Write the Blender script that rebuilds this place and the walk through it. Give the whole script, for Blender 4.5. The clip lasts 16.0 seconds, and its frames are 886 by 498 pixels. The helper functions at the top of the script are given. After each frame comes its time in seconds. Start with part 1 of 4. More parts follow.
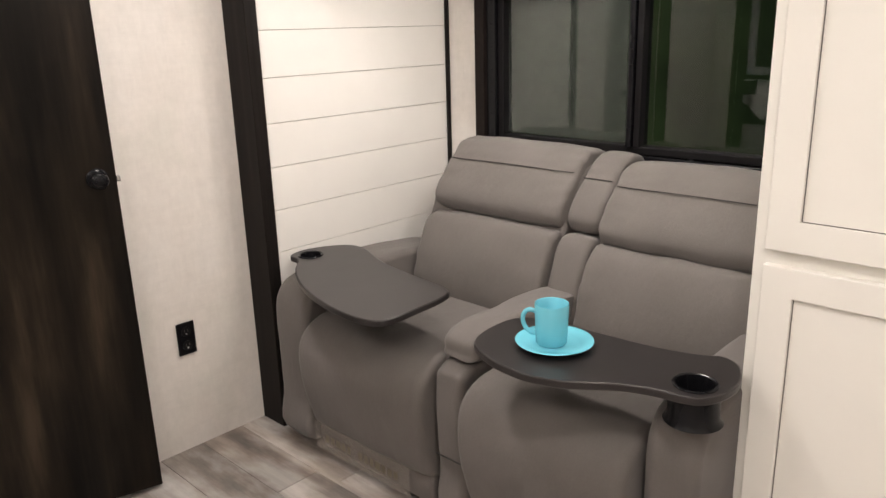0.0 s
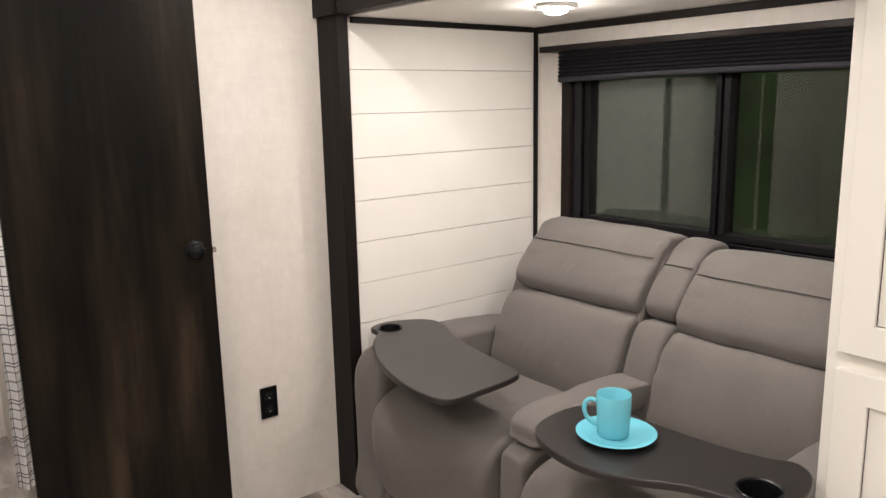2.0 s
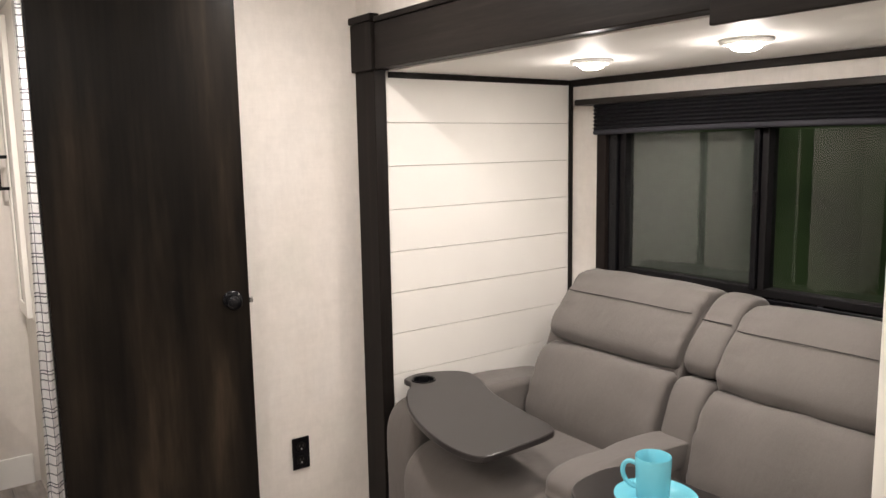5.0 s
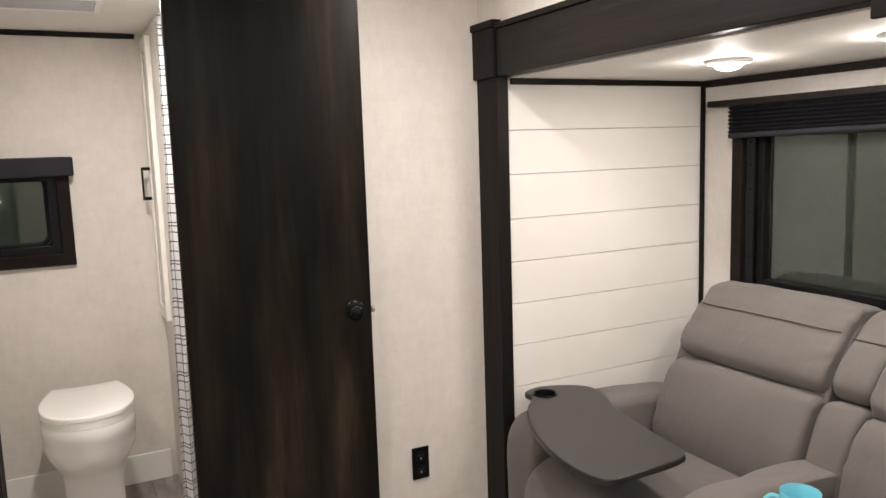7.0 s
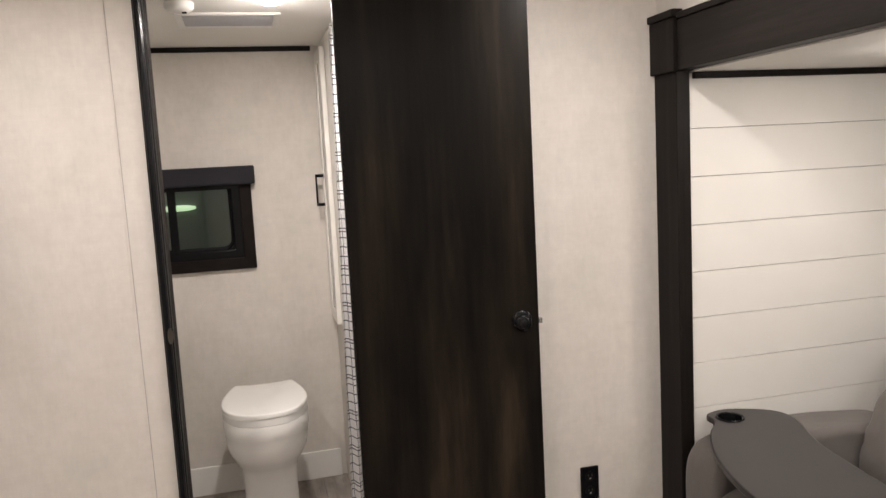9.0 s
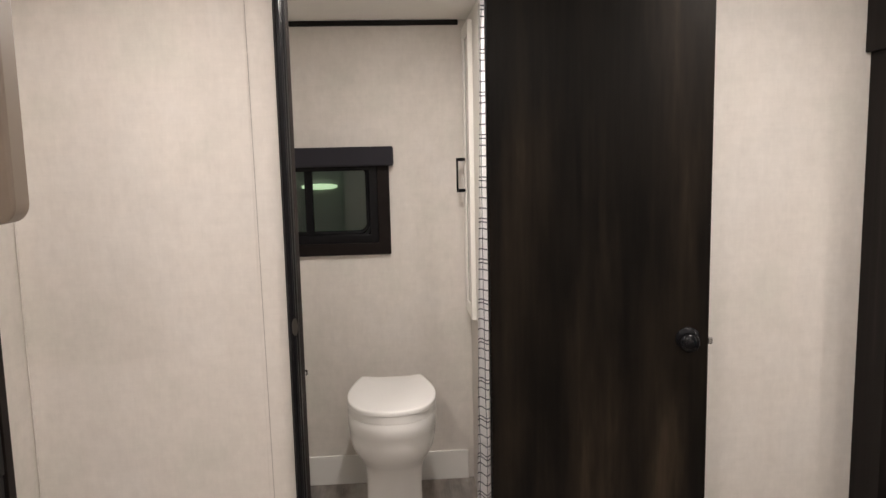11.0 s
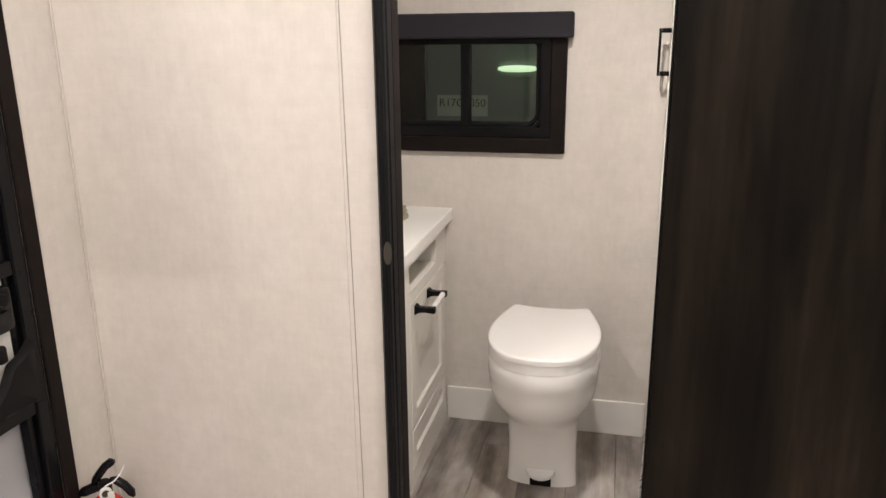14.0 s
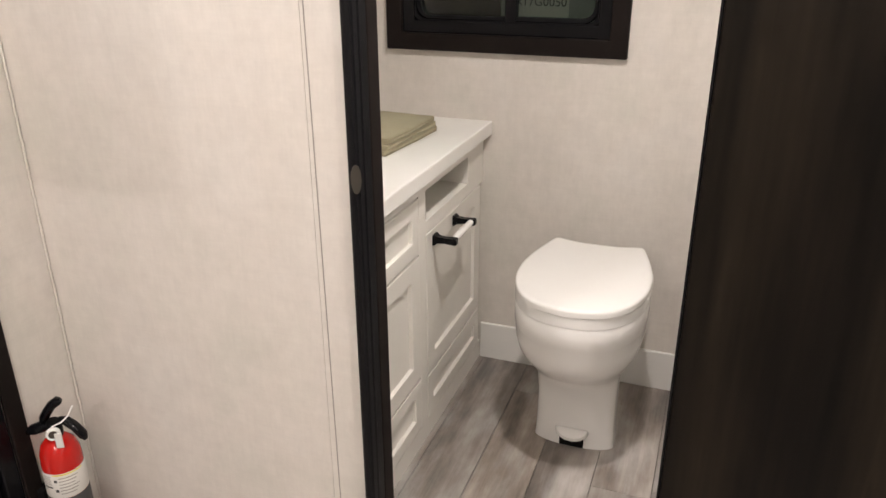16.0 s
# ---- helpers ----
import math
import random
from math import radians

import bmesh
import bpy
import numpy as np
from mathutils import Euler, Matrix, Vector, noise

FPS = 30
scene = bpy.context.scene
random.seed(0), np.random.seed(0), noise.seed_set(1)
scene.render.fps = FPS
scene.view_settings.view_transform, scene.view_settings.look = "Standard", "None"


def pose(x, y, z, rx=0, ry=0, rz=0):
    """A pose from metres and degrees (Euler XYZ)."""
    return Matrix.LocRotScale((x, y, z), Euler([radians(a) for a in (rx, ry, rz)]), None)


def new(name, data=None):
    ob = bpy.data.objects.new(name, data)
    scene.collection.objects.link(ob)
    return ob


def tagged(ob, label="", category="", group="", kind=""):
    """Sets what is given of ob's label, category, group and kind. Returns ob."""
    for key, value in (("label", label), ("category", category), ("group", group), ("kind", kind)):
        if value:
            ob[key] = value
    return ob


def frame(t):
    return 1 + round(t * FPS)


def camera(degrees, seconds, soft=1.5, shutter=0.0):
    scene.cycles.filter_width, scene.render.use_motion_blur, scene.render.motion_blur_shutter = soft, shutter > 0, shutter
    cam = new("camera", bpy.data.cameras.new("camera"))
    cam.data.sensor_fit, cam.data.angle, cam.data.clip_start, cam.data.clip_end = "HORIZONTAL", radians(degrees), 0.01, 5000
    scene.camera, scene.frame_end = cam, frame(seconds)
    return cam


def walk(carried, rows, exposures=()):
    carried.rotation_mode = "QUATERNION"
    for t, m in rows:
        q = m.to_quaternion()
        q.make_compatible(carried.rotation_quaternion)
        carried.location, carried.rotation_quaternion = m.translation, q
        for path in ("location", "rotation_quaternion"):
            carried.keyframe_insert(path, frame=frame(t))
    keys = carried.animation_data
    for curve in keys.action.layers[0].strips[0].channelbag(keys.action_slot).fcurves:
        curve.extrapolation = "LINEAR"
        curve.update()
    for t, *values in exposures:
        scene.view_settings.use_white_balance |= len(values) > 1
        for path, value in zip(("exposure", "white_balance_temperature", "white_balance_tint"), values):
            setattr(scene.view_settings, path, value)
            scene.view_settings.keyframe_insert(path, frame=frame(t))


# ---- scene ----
cam = camera(60.85, 16.0)
ROWS = [
    (0, 0.1743, 0.2237, 1.3454, -46.309, -16.416, -1.624),
    (0.5, 0.1808, 0.1919, 1.3576, -43.601, -15.173, -2.504),
    (1, 0.1854, 0.1617, 1.3651, -41.231, -13.586, -2.605),
    (1.5, 0.1973, 0.1444, 1.3708, -39.384, -12.198, -1.967),
    (2, 0.2206, 0.1377, 1.3893, -38.174, -11.148, -1.188),
    (2.5, 0.2407, 0.1303, 1.4032, -37.343, -9.953, -1.021),
    (3, 0.2251, 0.1463, 1.4118, -37.589, -9.286, -0.532),
    (5.5, 0.2144, 0.1505, 1.4204, -34.472, -7.502, -1.251),
    (6, 0.2161, 0.1605, 1.4248, -32.289, -7.529, -1.521),
    (6.5, 0.2241, 0.1745, 1.4281, -29.478, -7.827, -1.66),
    (7, 0.2331, 0.1957, 1.4335, -26.815, -7.377, -1.891),
    (7.5, 0.2324, 0.212, 1.436, -24.324, -6.673, -2.808),
    (8, 0.232, 0.2342, 1.4394, -21.03, -6.691, -3.416),
    (8.5, 0.2452, 0.2537, 1.4375, -17.226, -6.598, -3.375),
    (11, 0.2853, 0.5455, 1.4436, -3.8, -7.517, -1.293),
    (11.5, 0.2974, 0.6196, 1.4299, 0.352, -8.851, -1.169),
    (12, 0.3491, 0.7166, 1.4378, 2.949, -9.804, -0.796),
    (12.5, 0.3922, 0.8273, 1.4271, 5.28, -10.392, 0.169),
    (13, 0.4196, 0.9231, 1.4108, 8.923, -12.067, -0.027),
    (13.5, 0.4354, 1.0697, 1.405, 11.157, -13.822, 0.025),
    (14, 0.4526, 1.1946, 1.3879, 13.233, -15.676, -0.593),
    (14.5, 0.4571, 1.3049, 1.3664, 15.433, -18.123, -0.844),
    (15, 0.481, 1.42, 1.3571, 17.053, -20.185, 0.082),
    (15.5, 0.5206, 1.5113, 1.3487, 18.825, -21.463, 0.185),
    (16, 0.5361, 1.5688, 1.324, 20.411, -22.51, -0.197),
]
EXPOSURES = [(0, 0.02), (6, 0.02), (8.5, -0.2), (11, -0.36), (12.5, -0.24), (13.5, 0.0), (14.5, 0.03), (16, 0.08)]
walk(cam, [(t, pose(x, y, z, 90 + pitch, 0, yaw) @ pose(0, 0, 0, 0, 0, roll)) for t, x, y, z, yaw, pitch, roll in ROWS], EXPOSURES)

# ---------- light ----------
world = bpy.data.worlds.new("night")
scene.world = world
world.use_nodes = True
world.node_tree.nodes["Background"].inputs[0].default_value = (0.02, 0.025, 0.02, 1)
world.node_tree.nodes["Background"].inputs[1].default_value = 0.3

LAMPS_SLIDE = [(1.925, 1.745), (1.925, 1.24)]
LAMPS_MAIN = [(1.02, 1.75), (-0.28, 1.92), (0.72, 0.30), (-0.2, 0.5), (0.4, -0.8)]
Z_MAIN, Z_SLIDE, Z_BATH = 2.05, 1.66, 1.97


def lamp_light(x, y, z, watts, colour=(1.0, 0.912, 0.86)):
    data = bpy.data.lights.new("lamp_light", "AREA")
    data.shape, data.size, data.energy, data.color = "DISK", 0.075, watts, colour
    ob = new("lamp_light", data)
    ob.matrix_world = pose(x, y, z)
    return ob


def bulb_light(x, y, z, watts, colour):
    data = bpy.data.lights.new("bulb_light", "POINT")
    data.shadow_soft_size, data.energy, data.color = 0.026, watts, colour
    ob = new("bulb_light", data)
    ob.matrix_world = pose(x, y, z)
    return ob


for lx, ly in LAMPS_SLIDE:
    lamp_light(lx, ly, Z_SLIDE - 0.033, 3.0)
    bulb_light(lx, ly, Z_SLIDE - 0.060, 1.9, (1.0, 0.905, 0.85))
for lx, ly in LAMPS_MAIN:
    lamp_light(lx, ly, Z_MAIN - 0.033, 11.8)
# Unseen lamp added outside so the number sign and trailer side get light.
lamp_light(0.4, 5.6, 3.19, 13.0, (0.85, 1.0, 0.82))
lamp_light(0.377, 2.73, Z_BATH - 0.033, 13.5)
bulb_light(0.377, 2.73, Z_BATH - 0.060, 3.0, (1.0, 0.905, 0.85))


# ---------- materials ----------
class Mat:
    def __init__(self, name, rough=0.5, metal=0.0, spec=0.5):
        self.m = bpy.data.materials.new(name)
        self.m.use_nodes = True
        self.nt = self.m.node_tree
        self.b = self.nt.nodes["Principled BSDF"]
        self.b.inputs["Roughness"].default_value = rough
        self.b.inputs["Metallic"].default_value = metal
        self.b.inputs["Specular IOR Level"].default_value = spec

    def node(self, kind, **values):
        n = self.nt.nodes.new(kind)
        for k, v in values.items():
            n.inputs[k].default_value = v
        return n

    def link(self, a, b):
        self.nt.links.new(a, b)

    def coords(self, scale=(1, 1, 1), world_space=False):
        mp = self.node("ShaderNodeMapping", Scale=scale)
        if world_space:
            g = self.node("ShaderNodeNewGeometry")
            self.link(g.outputs["Position"], mp.inputs["Vector"])
        else:
            tc = self.node("ShaderNodeTexCoord")
            self.link(tc.outputs["Object"], mp.inputs["Vector"])
        return mp.outputs["Vector"]

    def noise(self, vec, scale, detail=4.0, rough=0.55):
        n = self.node("ShaderNodeTexNoise", Scale=scale, Detail=detail, Roughness=rough)
        self.link(vec, n.inputs["Vector"])
        return n.outputs["Fac"]

    def ramp(self, fac, stops):
        r = self.node("ShaderNodeValToRGB")
        e = r.color_ramp.elements
        e[0].position, e[0].color = stops[0][0], (*stops[0][1], 1)
        e[1].position, e[1].color = stops[-1][0], (*stops[-1][1], 1)
        for p, c in stops[1:-1]:
            q = e.new(p)
            q.color = (*c, 1)
        self.link(fac, r.inputs["Fac"])
        return r.outputs["Color"]

    def mix(self, fac, a, b, kind="MIX"):
        n = self.nt.nodes.new("ShaderNodeMix")
        n.data_type, n.blend_type = "RGBA", kind
        for sock, val in ((n.inputs[0], fac), (n.inputs[6], a), (n.inputs[7], b)):
            if isinstance(val, bpy.types.NodeSocket):
                self.link(val, sock)
            elif isinstance(val, tuple):
                sock.default_value = (*val, 1)
            else:
                sock.default_value = val
        return n.outputs[2]

    def math(self, op, a, b=0.0):
        n = self.nt.nodes.new("ShaderNodeMath")
        n.operation = op
        for sock, val in ((n.inputs[0], a), (n.inputs[1], b)):
            if isinstance(val, bpy.types.NodeSocket):
                self.link(val, sock)
            else:
                sock.default_value = val
        return n.outputs[0]

    def colour(self, c):
        if isinstance(c, tuple):
            self.b.inputs["Base Color"].default_value = (*c, 1)
        else:
            self.link(c, self.b.inputs["Base Color"])
        return self

    def rough(self, fac, lo, hi):
        n = self.node("ShaderNodeMapRange")
        n.inputs["To Min"].default_value, n.inputs["To Max"].default_value = lo, hi
        self.link(fac, n.inputs["Value"])
        self.link(n.outputs[0], self.b.inputs["Roughness"])
        return self

    def bump(self, fac, strength=0.2, dist=0.002):
        n = self.node("ShaderNodeBump", Strength=strength, Distance=dist)
        self.link(fac, n.inputs["Height"])
        self.link(n.outputs[0], self.b.inputs["Normal"])
        return self


def wallpaper(name, base, spread=0.05):
    """Linen-look vinyl wallboard: crossed threads and faint cloudy patches."""
    k = Mat(name, 0.62, spec=0.3)
    warp = k.noise(k.coords((240, 240, 22), True), 1.0, 3)
    weft = k.noise(k.coords((24, 24, 260), True), 1.0, 3)
    cloud = k.noise(k.coords((1, 1, 1), True), 4.0, 5)
    patch = k.noise(k.coords((30, 30, 22), True), 1.0, 6, 0.7)
    slub = k.noise(k.coords((70, 70, 9), True), 1.0, 3)
    slub2 = k.noise(k.coords((9, 9, 80), True), 1.0, 3)
    threads = k.math("ADD", k.math("MULTIPLY", warp, 0.13), k.math("MULTIPLY", weft, 0.13))
    slubs = k.math("ADD", k.math("MULTIPLY", slub, 0.13), k.math("MULTIPLY", slub2, 0.14))
    t = k.math("ADD", k.math("ADD", threads, slubs), k.math("MULTIPLY", patch, 0.47))
    lo = tuple(c * (1 - spread * 2.2) for c in base)
    hi = tuple(min(1, c * (1 + spread)) for c in base)
    col = k.ramp(t, [(0.38, lo), (0.62, hi)])
    tint = k.ramp(cloud, [(0.35, (0.945, 0.955, 0.935)), (0.5, (1, 0.99, 0.98)), (0.65, (1, 1, 1))])
    k.colour(k.mix(1.0, col, tint, "MULTIPLY"))
    k.bump(t, 0.15, 0.0006)
    return k.m


def dark_wood(name, dark, light, rough=0.32, streak=(7, 7, 0.7), spec=0.08, cloudy=0.0):
    k = Mat(name, rough, spec=spec)
    v = k.coords(streak)
    grain = k.noise(v, 1.6, 6, 0.6)
    fine = k.noise(k.coords((streak[0] * 14, streak[1] * 14, streak[2] * 5)), 1.0, 3)
    mid = tuple(a * 0.75 + b * 0.25 for a, b in zip(dark, light))
    col = k.ramp(grain, [(0.42, dark), (0.60, mid), (0.80, light)])
    if cloudy:
        cloud = k.noise(k.coords((7.5, 7.5, 0.9)), 1.0, 5, 0.62)
        col = k.mix(cloudy, col, k.ramp(cloud, [(0.46, dark), (0.58, mid), (0.72, light)]))
    k.colour(k.mix(0.12 if cloudy else 0.2, col, k.ramp(fine, [(0.3, dark), (0.75, light)])))
    k.rough(fine, rough - 0.06, rough + 0.14)
    k.bump(fine, 0.12, 0.0006)
    return k.m


def painted(name, base, rough=0.4, wear=0.04):
    k = Mat(name, rough)
    n = k.noise(k.coords((1, 1, 1), True), 9.0, 5)
    f = k.noise(k.coords((1, 1, 1), True), 220.0, 2)
    k.colour(k.ramp(n, [(0.3, tuple(c * (1 - wear) for c in base)), (0.7, base)]))
    k.rough(n, rough - 0.05, rough + 0.08)
    k.bump(f, 0.06, 0.0005)
    return k.m


def plastic(name, base, rough=0.3, metal=0.0, mottle=0.9, spec=0.5):
    k = Mat(name, rough, metal, spec)
    n = k.noise(k.coords((1, 1, 1)), 12.0, 4)
    k.colour(k.ramp(n, [(0.3, tuple(c * mottle for c in base)), (0.7, base)]))
    k.rough(n, max(0.02, rough - 0.02), rough + 0.03)
    return k.m


def fabric(name, base, sheen=0.12):
    k = Mat(name, 0.78, spec=0.25)
    v = k.coords((1, 1, 1), True)
    fine = k.noise(v, 700.0, 2)
    cloud = k.noise(v, 7.0, 4)
    crease = k.noise(k.coords((11, 34, 15), True), 1.0, 4)
    col = k.ramp(fine, [(0.3, tuple(c * 0.82 for c in base)), (0.7, tuple(c * 1.1 for c in base))])
    k.colour(k.mix(1.0, col, k.ramp(cloud, [(0.3, (0.9, 0.9, 0.9)), (0.7, (1, 1, 1))]), "MULTIPLY"))
    k.b.inputs["Sheen Weight"].default_value = sheen
    k.b.inputs["Sheen Roughness"].default_value = 0.5
    k.bump(k.math("ADD", k.math("MULTIPLY", crease, 1.0), k.math("MULTIPLY", fine, 0.12)), 0.55, 0.004)
    return k.m


def floor_planks(name):
    k = Mat(name, 0.38, spec=0.4)
    info = k.node("ShaderNodeObjectInfo")
    rnd = info.outputs["Random"]
    v = k.coords((13, 1.1, 1), True)
    shift = k.nt.nodes.new("ShaderNodeVectorMath")
    shift.operation = "MULTIPLY_ADD"
    comb = k.node("ShaderNodeCombineXYZ")
    k.link(rnd, comb.inputs[0]), k.link(rnd, comb.inputs[1])
    shift.inputs[1].default_value = (37, 53, 0)
    k.link(comb.outputs[0], shift.inputs[0]), k.link(v, shift.inputs[2])
    w = shift.outputs[0]
    grain = k.noise(w, 0.7, 7, 0.62)
    fine = k.noise(k.coords((190, 7, 1), True), 1.0, 3)
    broad = k.noise(k.coords((9, 3.2, 1), True), 1.0, 5)
    col = k.ramp(grain, [(0.36, (0.085, 0.075, 0.072)), (0.44, (0.20, 0.185, 0.175)), (0.52, (0.37, 0.345, 0.325)), (0.64, (0.62, 0.59, 0.56))])
    tone = k.ramp(rnd, [(0.0, (0.48, 0.47, 0.47)), (0.35, (0.80, 0.78, 0.77)), (0.6, (0.92, 0.82, 0.74)), (1.0, (1, 0.97, 0.94))])
    c2 = k.mix(1.0, col, tone, "MULTIPLY")
    c3 = k.mix(0.42, c2, k.ramp(broad, [(0.36, (0.11, 0.095, 0.09)), (0.47, (0.33, 0.275, 0.235)), (0.62, (0.68, 0.655, 0.63))]))
    k.colour(k.mix(0.08, c3, k.ramp(fine, [(0.3, (0.12, 0.11, 0.10)), (0.7, (0.5, 0.48, 0.45))])))
    k.rough(grain, 0.30, 0.48)
    k.bump(fine, 0.15, 0.0006)
    return k.m


def curtain_cloth():
    """White cloth woven with an uneven dark grid."""
    k = Mat("grid_cloth", 0.85, spec=0.2)
    tc = k.node("ShaderNodeTexCoord")
    wob = k.node("ShaderNodeTexNoise", Scale=6.0, Detail=2.0)
    k.link(tc.outputs["Object"], wob.inputs["Vector"])
    sep = k.node("ShaderNodeSeparateXYZ")
    k.link(tc.outputs["Object"], sep.inputs[0])
    off = k.math("MULTIPLY", k.math("SUBTRACT", wob.outputs["Fac"], 0.5), 0.008)
    zz = k.math("ADD", sep.outputs[2], off)
    xx = k.math("ADD", sep.outputs[0], off)
    lines = []
    for src, pitch, shift, wide in ((zz, 0.0345, 5.0, 0.12), (zz, 0.138, 5.012, 0.03), (xx, 0.021, 5.0, 0.09)):
        m = k.math("MODULO", k.math("ADD", src, shift), pitch)
        lines.append(k.math("LESS_THAN", m, pitch * wide))
    tot = lines[0]
    for q in lines[1:]:
        tot = k.math("MAXIMUM", tot, q)
    k.colour(k.mix(k.math("MULTIPLY", tot, 0.92), (0.88, 0.87, 0.87), (0.06, 0.065, 0.09)))
    k.bump(wob.outputs["Fac"], 0.2, 0.003)
    return k.m


def clear_glass():
    k = Mat("window_glass", 0.0)
    k.colour((0.75, 0.80, 0.76))
    k.b.inputs["Transmission Weight"].default_value = 1.0
    k.b.inputs["IOR"].default_value = 1.45
    return k.m


def glowing(name, colour, strength):
    k = Mat(name, 0.4)
    k.colour((0.9, 0.88, 0.84))
    k.b.inputs["Emission Color"].default_value = (*colour, 1)
    k.b.inputs["Emission Strength"].default_value = strength
    return k.m


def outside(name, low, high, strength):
    """The dim hall outside, far enough off to be a plain backdrop; its light is emitted noise."""
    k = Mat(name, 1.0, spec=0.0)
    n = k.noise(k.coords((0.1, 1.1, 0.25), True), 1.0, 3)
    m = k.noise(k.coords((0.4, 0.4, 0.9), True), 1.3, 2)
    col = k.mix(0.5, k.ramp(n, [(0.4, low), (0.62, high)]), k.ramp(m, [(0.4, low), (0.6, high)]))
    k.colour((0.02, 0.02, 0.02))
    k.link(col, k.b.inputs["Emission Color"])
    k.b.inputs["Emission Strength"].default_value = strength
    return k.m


def insect_screen():
    k = Mat("screen_mesh", 0.8)
    k.colour((0.045, 0.047, 0.042))
    k.b.inputs["Alpha"].default_value = 0.45
    return k.m


M_WALL = wallpaper("linen_wallboard", (0.66, 0.625, 0.585), 0.036)
M_SHIP = painted("white_shiplap", (0.76, 0.74, 0.70), 0.5, 0.03)
M_CEIL = painted("ceiling_vinyl", (0.78, 0.76, 0.72), 0.6)
M_DOOR = dark_wood("dark_door_laminate", (0.0020, 0.0018, 0.0017), (0.046, 0.033, 0.022), 0.30, (5, 5, 0.6), 0.12, 0.75)
M_TRIM = dark_wood("dark_trim", (0.009, 0.0075, 0.0068), (0.026, 0.021, 0.019), 0.38, (30, 30, 1.2))
M_TRIM_Y = dark_wood("dark_trim_long", (0.014, 0.012, 0.011), (0.034, 0.029, 0.026), 0.38, (30, 1.2, 30))
M_CAB = painted("cabinet_paint", (0.76, 0.74, 0.69), 0.42, 0.02)
M_BLACK = plastic("black_metal", (0.005, 0.005, 0.006), 0.26, 0.0, 0.98, 0.18)
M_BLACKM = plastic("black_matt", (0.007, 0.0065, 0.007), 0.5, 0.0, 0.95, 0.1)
M_FAB = fabric("grey_upholstery", (0.128, 0.115, 0.107))
M_SEAM = plastic("seam_thread", (0.03, 0.027, 0.025), 0.8)
M_TRAY = plastic("tray_laminate", (0.021, 0.018, 0.018), 0.30, 0.0, 0.9, 0.4)
M_BLUE = plastic("turquoise_glaze", (0.15, 0.50, 0.61), 0.2, 0.0, 0.97)
M_FLOOR = floor_planks("grey_plank")
M_SUB = painted("floor_joint", (0.09, 0.08, 0.075), 0.8)
M_WHITE = plastic("white_gloss", (0.84, 0.83, 0.81), 0.14, 0.0, 0.985)
M_WHITEM = painted("white_matt", (0.80, 0.79, 0.76), 0.5)
M_TUB = plastic("white_acrylic", (0.76, 0.75, 0.72), 0.25)
M_GLASS = clear_glass()
M_SHADE = fabric("charcoal_shade", (0.022, 0.021, 0.027), 0.0)
M_PLEAT = fabric("black_shade", (0.0045, 0.0045, 0.0068), 0.0)
M_BROWN = dark_wood("brown_window_trim", (0.010, 0.0075, 0.0068), (0.020, 0.0155, 0.014), 0.4, (20, 20, 20))
M_CURT = curtain_cloth()
M_TOWEL = fabric("khaki_towel", (0.36, 0.325, 0.215))
M_RED = plastic("red_enamel", (0.52, 0.012, 0.008), 0.18)
M_CHROME = plastic("brushed_steel", (0.5, 0.5, 0.5), 0.25, 1.0)
M_STRIKE = plastic("worn_steel", (0.12, 0.11, 0.095), 0.45, 1.0)
M_LENS = glowing("lamp_lens", (1.0, 0.93, 0.84), 75.0)
M_LENSRIM = painted("lamp_rim", (0.8, 0.79, 0.76), 0.3)
M_YELLOW = plastic("yellow_sticker", (0.75, 0.62, 0.05), 0.5)
M_PAPER = plastic("paper_label", (0.72, 0.70, 0.66), 0.6)
M_INK = plastic("ink", (0.05, 0.05, 0.05), 0.6)
M_GREYP = painted("entry_door_skin", (0.42, 0.42, 0.44), 0.45)
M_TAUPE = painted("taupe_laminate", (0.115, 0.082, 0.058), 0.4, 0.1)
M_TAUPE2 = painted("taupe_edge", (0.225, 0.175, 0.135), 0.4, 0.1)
M_OUT = outside("hall_glow_outside", (0.006, 0.0095, 0.004), (0.019, 0.028, 0.011), 1.0)
M_OUT2 = outside("hall_glow_behind", (0.004, 0.006, 0.005), (0.016, 0.022, 0.017), 1.0)
M_SCREEN = insect_screen()
M_GROOVE = painted("board_joint", (0.33, 0.305, 0.28), 0.7)
M_HALLP = painted("trailer_skin", (0.28, 0.29, 0.28), 0.5)
M_TUBE = glowing("hall_tube", (0.75, 1.0, 0.62), 1.1)


# ---------- mesh helpers ----------
def link_mesh(name, bm, material, smooth=False):
    bmesh.ops.recalc_face_normals(bm, faces=bm.faces)
    me = bpy.data.meshes.new(name)
    bm.to_mesh(me)
    bm.free()
    if material is not None:
        me.materials.append(material)
    if smooth:
        for p in me.polygons:
            p.use_smooth = True
        me.set_sharp_from_angle(angle=radians(48))
    return new(name, me)


def part(name, bm, material, parent, label="", smooth=False):
    """One mesh object under a thing or under a part."""
    ob = link_mesh(name, bm, material, smooth)
    ob.parent = parent
    if label:
        ob["label"] = label
    return ob


def thing(name, label, category, at=(0, 0, 0), group="", kind=""):
    ob = new(name)
    ob.location = at
    ob.empty_display_size = 0.1
    tagged(ob, label, category, group, kind)
    bpy.context.view_layer.update()
    return ob


